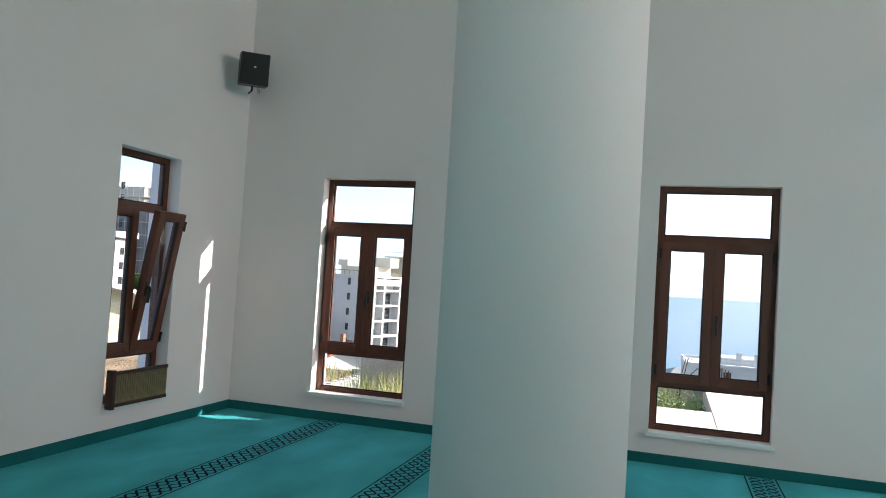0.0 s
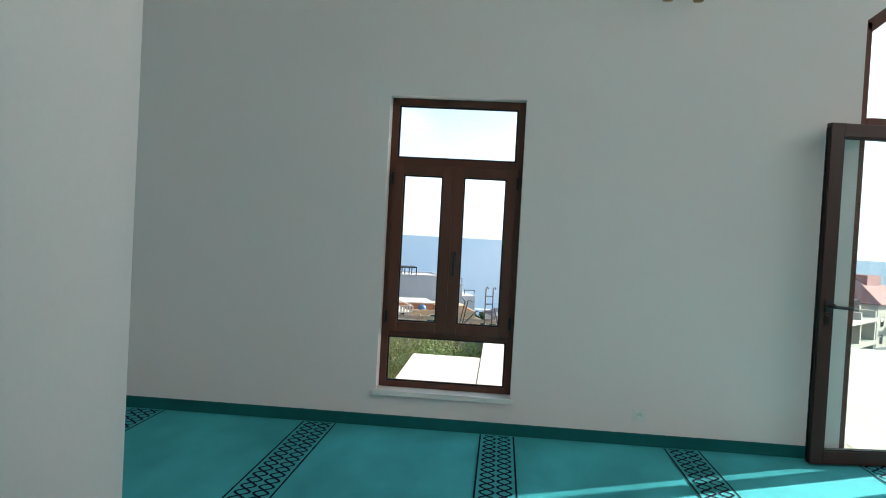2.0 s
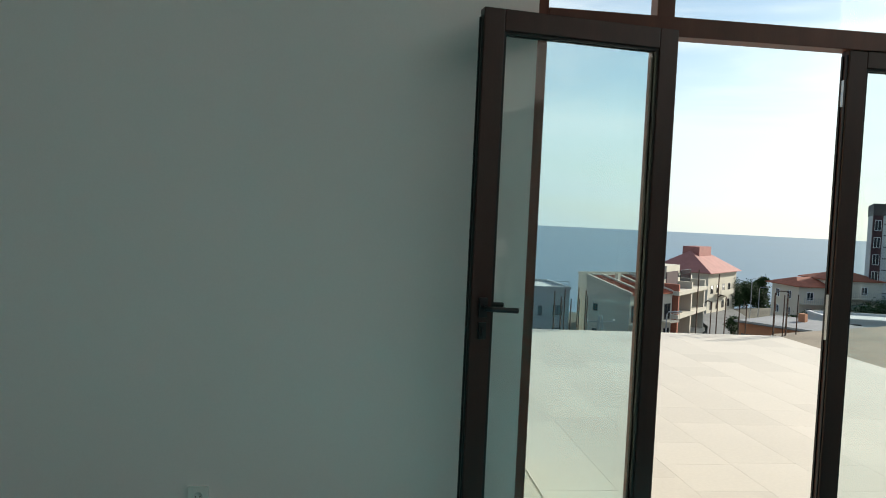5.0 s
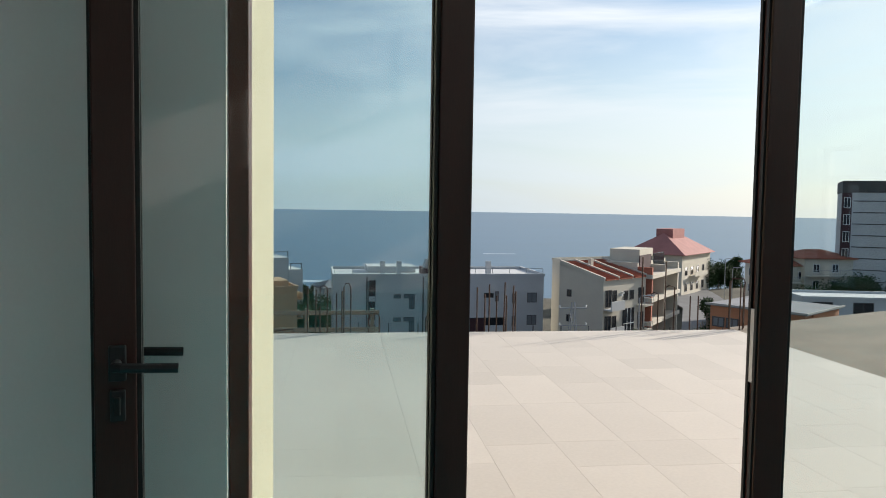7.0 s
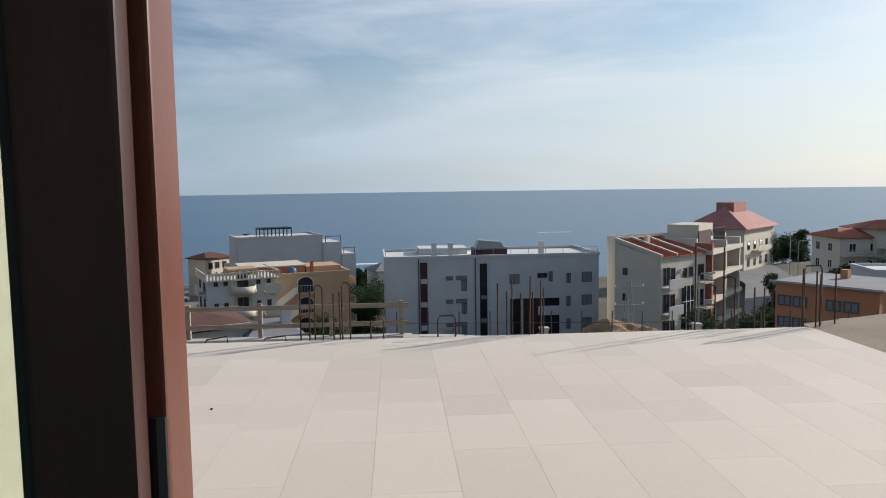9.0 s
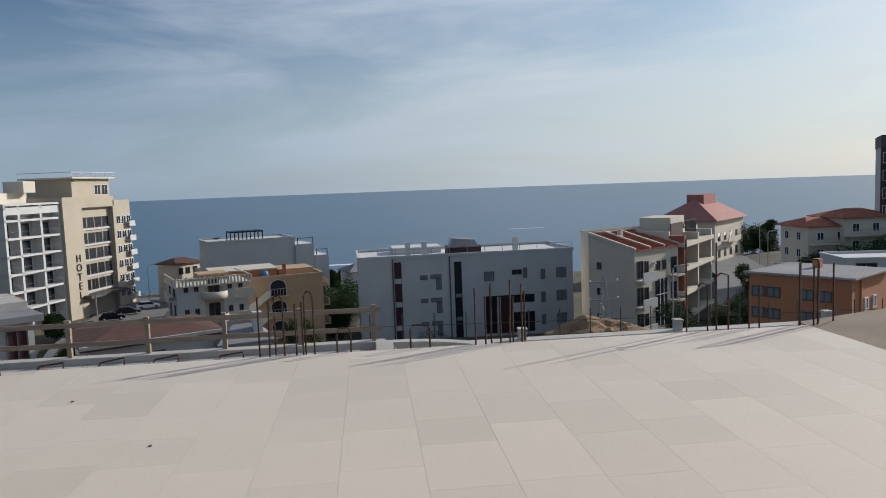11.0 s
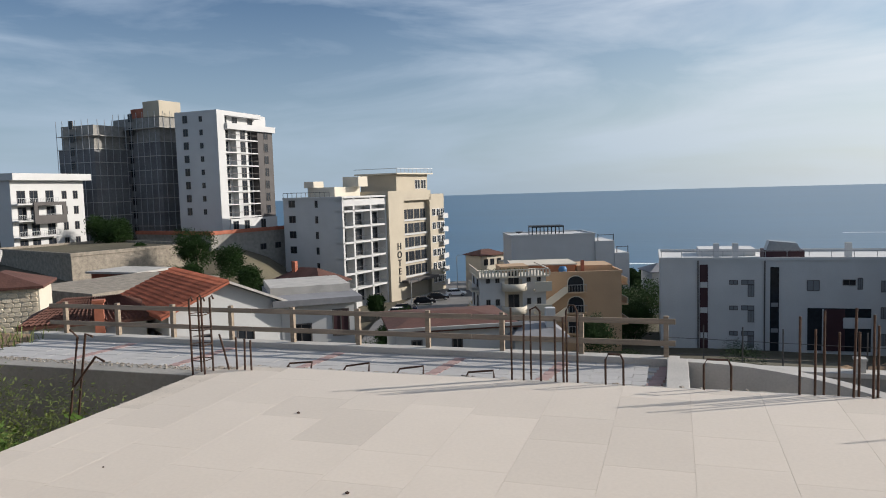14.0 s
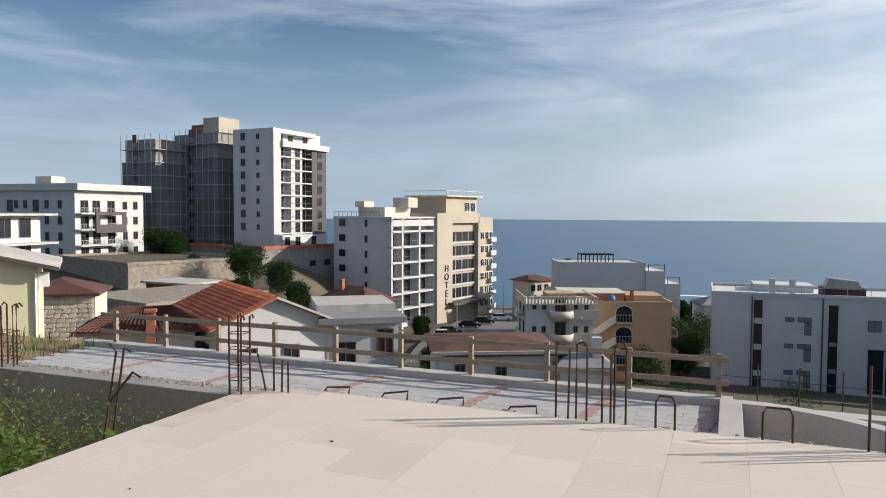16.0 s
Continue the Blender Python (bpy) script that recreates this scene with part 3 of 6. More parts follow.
def strewn(name, n, box, size, mat, label, seed):
    """Loose broken stones over a box (x0, y0, x1, y1, z)."""
    rnd = random.Random(seed)
    bm = bmesh.new()
    x0, y0, x1, y1, z = box
    for _ in range(n):
        r = size * rnd.uniform(0.3, 1.0)
        c = Vector((rnd.uniform(x0, x1), rnd.uniform(y0, y1), z + r * 0.3))
        v = [bm.verts.new(c + Vector((math.cos(a) * r * rnd.uniform(0.7, 1.2), math.sin(a) * r * rnd.uniform(0.7, 1.2), zz * r * rnd.uniform(0.5, 0.9)))) for zz in (-0.5, 0.6) for a in (0.3, 1.9, 3.4, 5.0)]
        for f in ((3, 2, 1, 0), (4, 5, 6, 7), (0, 1, 5, 4), (1, 2, 6, 5), (2, 3, 7, 6), (3, 0, 4, 7)):
            bm.faces.new([v[i] for i in f])
    return tagged(new(name, mesh_of(name, bm, mat)), label, "rubble", "", "stuff")


strewn("edge_rubble", 700, (0.66, 4.97, 0.90, 6.13, -0.02), 0.02, RUBBLE, "broken mortar and gravel along the slab edge", 3)
strewn("edge_crumbs", 500, (0.9, 6.10, 8.1, 6.24, -0.02), 0.016, RUBBLE, "crumbled mortar along the terrace edge", 4)
strewn("wall_top_rubble", 900, (-5.2, 5.98, 0.7, 6.10, -0.02), 0.012, RUBBLE, "broken mortar along the wall top", 5)
strewn("slab_litter", 4, (1.0, 2.6, 3.2, 5.6, 0.0), 0.012, REBAR, "small dark crumbs lying on the tiles", 6)

# pit wall beside the planting, its face towards the hall
structure("retaining_wall", bm_boxes((-5.2, 5.85, -2.2, 0.86, 6.10, -0.02)), CONCRETE, "dark raw concrete retaining wall", "wall", 0.008)
structure("planting_soil", bm_boxes((-6.0, TH, -2.2, SX0 - 0.002, 5.85, -0.75)), EARTH, "earth bed beside the terrace", "ground")
structure("parapet_bank", bm_prism([(8.13, -1.5), (10.4, -1.5), (10.4, 0.20), (8.13, -0.01)], 2.4, 6.35), KHAKI, "khaki concrete bank rising beside the terrace", "bank")

structure("side_path", bm_boxes((-0.10, TH + 0.022, -1.0, SX0 - 0.004, 3.15, -0.006)), STONE, "pale limestone strip beside the slab", "path", 0.01)

# paved ramp below the terrace with its kerb
RZ = -1.42
ramp_ground = structure("lower_ramp", bm_boxes((-8.2, 6.1, RZ - 0.6, 4.12, 12.6, RZ - 0.03)), JOINT, "lower forecourt of grey herringbone pavers", "pavement")
structure("ramp_kerb", bm_boxes((-8.4, 12.6, RZ - 0.8, 4.3, 12.85, RZ + 0.10)), CONCRETE_PALE, "pale concrete kerb", "kerb", 0.01)
structure("ramp_end_wall", bm_boxes((4.12, 6.3, RZ - 0.8, 4.42, 12.6, RZ + 0.12)), CONCRETE_PALE, "pale concrete end kerb", "kerb", 0.01)
arc = bmesh.new()
prev = None
for k in range(19):
    a = math.pi / 2 * k / 18
    c, d = Vector((4.42, 7.6)) + Vector((math.sin(a) * 3.3, math.cos(a) * 5.0)), Vector((4.42, 7.6)) + Vector((math.sin(a) * 3.08, math.cos(a) * 4.78))
    ring = [arc.verts.new((p.x, p.y, z)) for p, z in ((c, -2.6), (c, RZ + 0.12), (d, RZ + 0.12), (d, -2.6))]
    if prev:
        for i in range(4):
            arc.faces.new((prev[i], prev[(i + 1) % 4], ring[(i + 1) % 4], ring[i]))
    else:
        arc.faces.new(ring[::-1])
    prev = ring
arc.faces.new(prev)
structure("curved_wall", arc, CONCRETE_PALE, "curved pale concrete kerb wall", "wall")
structure("inner_yard", bm_boxes((4.42, 6.2, -2.9, 14, 14.6, -2.2)), ASPHALT, "dark asphalt drive below the terrace", "road")
structure("drive_wall", bm_boxes((5.0, 14.6, -3.8, 24, 14.85, -1.98)), CONCRETE, "dark grey low wall along the drive", "wall", 0.01)
structure("drive_coping", bm_boxes((4.98, 14.56, -1.98, 24, 14.9, -1.90)), CONCRETE_PALE, "pale coping on the drive wall", "kerb", 0.01)
for k in range(5):
    g = tagged(new("gate_pillar", mesh_of("gate_pillar", bm_boxes((-0.08, -0.08, 0, 0.08, 0.08, 0.2), (-0.10, -0.10, 0.2, 0.10, 0.10, 0.24)), CONCRETE_PALE, 0.008)), "squat pale concrete wall pillar", "pillar", "pillars on the drive wall")
    g.location = (7.2 + 3.4 * k, 14.72, -1.90)
sand = structure("sand_heap_ground", bm_boxes((-22, 6.1, -2.4, -8.2, 13.0, RZ - 0.02)), EARTH, "bare sandy earth beyond the pavers", "ground")


def mound(name, x, y, z, rx, ry, h, mat, label, seed):
    bm = bmesh.new()
    n = 26
    grid = [[bm.verts.new((x + (i / n - 0.5) * 2 * rx, y + (j / n - 0.5) * 2 * ry,
             z - 0.1 + h * max(0, 1 - (2 * i / n - 1) ** 2 - (2 * j / n - 1) ** 2) * (0.8 + 0.45 * noise.noise(Vector((i * 0.22 + seed, j * 0.22, seed)))) + 0.12 * h * noise.noise(Vector((i * 1.1, j * 1.1, seed))))) for j in range(n + 1)] for i in range(n + 1)]
    for i in range(n):
        for j in range(n):
            bm.faces.new((grid[i][j], grid[i + 1][j], grid[i + 1][j + 1], grid[i][j + 1]))
    return tagged(new(name, mesh_of(name, bm, mat)), label, "earth", "", "stuff")


mound("sand_pile", -11.5, 10.2, RZ, 3.6, 2.8, 0.45, EARTH, "low heap of sandy earth and stones", 1.7)
mound("spoil_heap", 12.2, 25.0, -4.5, 3.0, 1.6, 0.95, EARTH, "heap of brown spoil earth", 5.1)

# timber guard rail along the kerb
fence = thing("guard_rail", "weathered timber guard rail with two boards", "fence", pose(0, 12.75, RZ + 0.08))
for k in range(10):
    x = -7.6 + k * 1.30
    part("post", bm_boxes((x - 0.038, -0.04, -0.1, x + 0.038, 0.04, 0.66)), TIMBER, fence, "", None, 0.004)
for z in (0.20, 0.54):
    for x0, x1 in ((-7.95, -3.2), (-3.2, 1.0), (1.0, 4.25)):
        part("board", bm_boxes((x0, -0.068, z, x1 - 0.01, -0.042, z + 0.085)), TIMBER, fence, "", None, 0.003)


# ---- starter bars ----
def bar_cluster(name, m, bars, label, ties=()):
    ob = thing(name, label, "rebar", m)
    for pts in bars:
        part("bar", bm_tube(pts, 0.008, 6), REBAR, ob)
    for pts in ties:
        part("tie", bm_tube(pts, 0.004, 5), REBAR, ob)
    return ob


def hoop(x, y, w, h):
    return [(x, y, -0.03), (x, y, h - 0.04), (x + 0.02, y, h), (x + w - 0.02, y, h), (x + w, y, h - 0.04), (x + w, y, -0.03)]


def stick(x, y, h, dx=0.0, hook=0.0):
    p = [(x, y, -0.03), (x + dx * 0.5, y, h * 0.5), (x + dx, y, h)]
    return p + [(x + dx + hook * 0.6, y, h + 0.02), (x + dx + hook, y, h - 0.01)] if hook else p


def square(s, z):
    return [(-s, -s, z), (s, -s, z), (s, s, z), (-s, s, z), (-s, -s, z + 0.01)]


bar_cluster("starter_bars", pose(3.35, 6.16, 0), [stick(-0.23, 0, 0.52), stick(-0.15, 0.02, 0.47, 0.01), stick(-0.1, 0.05, 0.50, 0, 0.07), stick(-0.02, 0, 0.5), stick(0.08, 0.02, 0.44), stick(0.14, 0, 0.46), hoop(0.16, 0.03, 0.075, 0.54)], "cluster of rusty hooked starter bars")
bar_cluster("starter_bars", pose(5.25, 6.18, 0), [stick(-0.25, 0, 0.50), stick(-0.16, 0, 0.42), stick(-0.10, 0.05, 0.53), stick(-0.02, 0.02, 0.40), stick(0.06, 0, 0.56, 0.01), stick(0.10, 0.05, 0.40), stick(0.17, 0, 0.52), stick(0.2, 0.02, 0.45)], "cluster of rusty straight starter bars")
bar_cluster("starter_bars", pose(7.25, 6.18, 0), [stick(-0.3, 0, 0.85), stick(-0.1, 0, 0.42, 0, -0.09), stick(0.0, 0.03, 0.80), stick(0.10, 0, 0.50, 0, -0.12), stick(0.3, 0, 0.40), stick(0.4, 0, 0.4)], "rusty starter bars, two of them tall")
bar_cluster("starter_bars", pose(8.15, 6.16, 0), [stick(-0.12, 0, 0.58), hoop(-0.08, 0.05, 0.18, 0.60), stick(0.02, 0, 0.55), stick(0.06, 0.0, 0.52), stick(0.24, 0.04, 0.56)], "rusty starter bars joined by a hoop")
bar_cluster("small_hoop", pose(3.78, 6.16, 0), [hoop(0, 0, 0.12, 0.21)], "small rusty wire hoop")
bar_cluster("small_hoop", pose(4.42, 6.17, 0), [hoop(0, 0, 0.17, 0.20)], "small rusty wire hoop")
bar_cluster("column_cage", pose(0.70, 5.90, 0), [stick(a, b, 0.58, 0, 0.035) for a in (-0.055, 0.055) for b in (-0.055, 0.055)], "rusty starter cage of a column", [square(0.06, z) for z in (0.1, 0.22, 0.34, 0.46)])
bar_cluster("starter_bars", pose(0.98, 6.02, 0), [stick(-0.12, 0, 0.28, -0.08), stick(-0.05, 0, 0.26), stick(0.02, 0, 0.25, 0.01), stick(0.08, 0, 0.24)], "short rusty starter bars")
bar_cluster("column_cage", pose(-1.92, 5.95, -0.03), [stick(a, b, 0.56, 0, s) for a, b, s in ((-0.09, -0.06, -0.09), (0.03, -0.06, -0.07), (0.07, 0.06, 0.08), (-0.05, 0.06, -0.06), (0.1, 0, 0.08))], "rusty starter cage with bent hooks", [square(0.085, z) for z in (0.08, 0.2, 0.32)])
bar_cluster("column_cage", pose(-2.95, 5.75, -0.03), [stick(a, b, 0.42) for a in (-0.05, 0.05) for b in (-0.05, 0.05)], "rusty starter cage of a column", [square(0.055, z) for z in (0.08, 0.2, 0.32)])
bar_cluster("leaning_bars", pose(0.22, 5.0, -0.5), [[(0, 0, 0), (0.08, 0, 0.55), (0.16, 0, 0.95), (0.10, 0, 1.0)], [(0.03, 0.03, 0), (0.12, 0.03, 0.55), (0.2, 0.03, 0.97), (0.26, 0.03, 0.95)], [(0, -0.03, 0), (0.12, -0.03, 0.6), (0.33, -0.03, 0.83), (0.40, -0.03, 0.80)]], "bent rusty bars leaning out of the planting")
for x, tilt in ((1.25, 0.05), (1.75, 0.12), (2.2, 0.1), (2.75, 0.06)):
    bar_cluster("bent_loop", pose(x, 6.2, -0.02), [[(0, 0, -0.02), (0.02, 0.05, 0.03), (0.20, 0.09, 0.03 + tilt * 0.2), (0.22, 0.03, 0.0)]], "flat bent wire loop on the slab edge")


# ---- planting ----
def grass_patch(name, n, box, h, mat, label, seed, lean=0.5, width=0.006):
    rnd = random.Random(seed)
    x0, y0, x1, y1, z = box
    vs, fs = [], []
    for _ in range(n):
        x, y = rnd.uniform(x0, x1), rnd.uniform(y0, y1)
        hh = h * rnd.uniform(0.45, 1.0) * (0.75 + 0.5 * noise.noise(Vector((x * 1.3, y * 1.3, seed))))
        a, b = rnd.uniform(0, 6.28), rnd.uniform(0, 6.28)
        w = Vector((math.cos(a), math.sin(a), 0)) * width
        d = Vector((math.cos(b), math.sin(b), 0)) * hh * lean * rnd.random()
        p = Vector((x, y, z))
        i = len(vs)
        mid, tip = p + d * 0.35 + Vector((0, 0, hh * 0.6)), p + d + Vector((0, 0, hh))
        vs += [p - w, p + w, mid + w * 0.7, mid - w * 0.7, tip]
        fs += [(i, i + 1, i + 2, i + 3), (i + 3, i + 2, i + 4)]
    me = bpy.data.meshes.new(name)
    me.from_pydata(vs, [], fs)
    me.materials.append(mat)
    return tagged(new(name, me), label, "grass", "", "stuff")


def leaf_cloud(rnd, centre, radius, n, size, vs, fs):
    """Small folded leaves over an uneven shell."""
    for _ in range(n):
        d = Vector((rnd.gauss(0, 1), rnd.gauss(0, 1), rnd.gauss(0, 1))).normalized()
        k = 1 + 0.45 * noise.noise(d * 2.3 + Vector(centre) * 0.7)
        p = Vector(centre) + Vector((d.x * radius[0], d.y * radius[1], d.z * radius[2])) * k * rnd.uniform(0.55, 1.0)
        a = Vector((rnd.gauss(0, 1), rnd.gauss(0, 1), rnd.gauss(0, 0.7))).normalized()
        b = a.orthogonal().normalized()
        s = size * rnd.uniform(0.5, 1.2)
        i = len(vs)
        vs += [p, p + a * s + b * s * 0.35, p + a * s * 2, p + a * s - b * s * 0.35]
        fs.append((i, i + 1, i + 2, i + 3))


def leafy(name, clouds, n, size, mat, label, seed, category="bush"):
    rnd = random.Random(seed)
    vs, fs = [], []
    for c, r in clouds:
        leaf_cloud(rnd, c, r, n, size, vs, fs)
    me = bpy.data.meshes.new(name)
    me.from_pydata(vs, [], fs)
    me.materials.append(mat)
    return tagged(new(name, me), label, category, "", "stuff")


grass_patch("tall_weeds", 5500, (-4.6, 3.2, 0.40, 4.9, -0.78), 1.0, GREEN, "tall green weeds beside the terrace", 11, 0.7, 0.004)
grass_patch("dry_grass", 5000, (-4.6, 1.0, -0.15, 3.8, -0.78), 1.0, DRY, "tall yellowing grass beside the terrace", 12, 0.4, 0.005)
rw = random.Random(5)
leafy("weed_bush", [((rw.uniform(-3.2, 0.25), rw.uniform(3.35, 5.3), rw.uniform(-0.55, -0.06)), (0.38, 0.35, 0.36)) for _ in range(72)], 620, 0.017, GREEN, "dense leafy weeds in the bed", 13)
leafy("broadleaf_weed", [((0.2 + rw.uniform(-0.35, 0.35), 4.4 + rw.uniform(-0.6, 0.5), rw.uniform(-0.45, -0.12)), (0.22, 0.22, 0.2)) for _ in range(12)], 190, 0.035, material("bright_leaf", (0.11, 0.20, 0.04), 0.5, var=0.35, scale=5, bump=0), "bright broad-leaved weeds by the slab edge", 14)
grass_patch("flower_stalks", 260, (-4.2, 3.4, 0.0, 5.5, -0.7), 1.15, material("grey_green_stalk", (0.16, 0.17, 0.10), 0.7, var=0.3, bump=0), "thin grey-green flowering stalks", 15, 0.45, 0.004)
grass_patch("verge_weeds", 700, (-13, 9.2, -8.0, 12.9, RZ - 0.02), 0.35, GREEN, "weeds along the edge of the earth", 16, 0.6, 0.012)


# ---- land and sea ----
def land(x, y):
    """Height of the hillside."""
    r = math.hypot(x - 4, y)
    az = math.degrees(math.atan2(-(x - 4), max(y, 0.1)))
    z = -4.6 - 0.19 * min(max(0, r - 16), 80) - 0.03 * max(0, r - 96)
    if r > 190:
        z -= 0.12 * (r - 190)
    s = min(1, max(0, (az - 25) / 9))
    z += s * s * (3 - 2 * s) * 0.10 * max(0, min(r, 165) - 16)
    s = min(1, max(0, (-az - 16) / 18))
    z += s * s * (3 - 2 * s) * 0.035 * max(0, r - 30)
    z += 0.5 * noise.noise(Vector((x * 0.05, y * 0.05, 0.3)))
    return max(z, -60) if r > 22 else min(z, -3.0)


bm = bmesh.new()
rows = []
for i in range(60):
    r = 6.5 * (1.075 ** i)
    rows.append([bm.verts.new((4 + r * math.sin(a), r * math.cos(a), land(4 + r * math.sin(a), r * math.cos(a)))) for a in [radians(-100 + 200 * j / 90) for j in range(91)]])
for p, q in zip(rows, rows[1:]):
    for j in range(90):
        bm.faces.new((p[j], p[j + 1], q[j + 1], q[j]))
ground = structure("ground", bm, SOIL, "dry scrubby hillside falling to the sea", "ground")
for f in ground.data.polygons:
    f.use_smooth = True
bm = bmesh.new()
prev = None
for r in (60, 150, 400, 1000, 2400, 4850):
    ring = [bm.verts.new((4 + r * math.cos(a), r * math.sin(a), -42)) for a in [2 * math.pi * j / 64 for j in range(64)]]
    if prev:
        for j in range(64):
            bm.faces.new((prev[j], ring[j], ring[(j + 1) % 64], prev[(j + 1) % 64]))
    prev = ring
structure("water", bm, SEA, "calm blue sea reaching to the horizon", "sea")


def ribbon(name, pts, w, mat, label, category, lift=0.25, kind="structure"):
    """A strip laid over the land along the points (x, y)."""
    bm = bmesh.new()
    P = [Vector(p) for p in pts]
    line = []
    for a, b in zip(P, P[1:]):
        for k in range(12):
            line.append(a.lerp(b, k / 12))
    line.append(P[-1])
    prev = None
    for i, p in enumerate(line):
        d = (line[min(i + 1, len(line) - 1)] - line[max(i - 1, 0)]).normalized()
        n_ = Vector((-d.y, d.x)) * w / 2
        zz = land(p.x, p.y) + lift
        cur = [bm.verts.new((p.x + s * n_.x, p.y + s * n_.y, max(zz, land(p.x + s * n_.x, p.y + s * n_.y) + 0.12))) for s in (-1, -0.33, 0.33, 1)]
        if prev:
            for k in range(3):
                bm.faces.new((prev[k], prev[k + 1], cur[k + 1], cur[k]))
        prev = cur
    return structure(name, bm, mat, label, category)


ribbon("road_hotel", [(-22, 62), (-28, 84), (-36, 110), (-41, 140), (-42, 175)], 13, ASPHALT, "pale asphalt street beside the hotel", "road", 0.5)
ribbon("road_bend", [(38, 48), (50, 75), (60, 100), (74, 128), (86, 165)], 11, ASPHALT, "bending asphalt street", "road", 0.5)
wake = structure("boat_wake", bm_boxes((-36, 404, -41.98, -3, 409, -41.9)), FOAM, "white wake of a boat on the sea", "wake")
wake2 = structure("boat_wake", bm_boxes((130, 640, -41.98, 160, 644, -41.9)), FOAM, "white wake of a boat on the sea", "wake")

# ---- the town ----
WINDOWS = {}


def win_mesh(w, h, kind):
    key = (round(w, 2), round(h, 2), kind)
    if key not in WINDOWS:
        fm, gm = {"dark": (FAR_FRAME, FAR_GLASS), "white": (WHITE_FRAME, FAR_GLASS), "shut": (FAR_FRAME, SHUTTER), "maroon": (FAR_FRAME, MAROON)}[kind]
        f = bm_boxes((0, -0.06, 0, 0.07, 0.1, h), (w - 0.07, -0.06, 0, w, 0.1, h), (0.07, -0.06, 0, w - 0.07, 0.1, 0.07), (0.07, -0.06, h - 0.07, w - 0.07, 0.1, h), (w / 2 - 0.03, -0.05, 0.07, w / 2 + 0.03, 0.1, h - 0.07))
        WINDOWS[key] = (mesh_of("window", f, fm), mesh_of("pane", bm_boxes((0.05, -0.015, 0.05, w - 0.05, 0.08, h - 0.05)), gm))
    return WINDOWS[key]


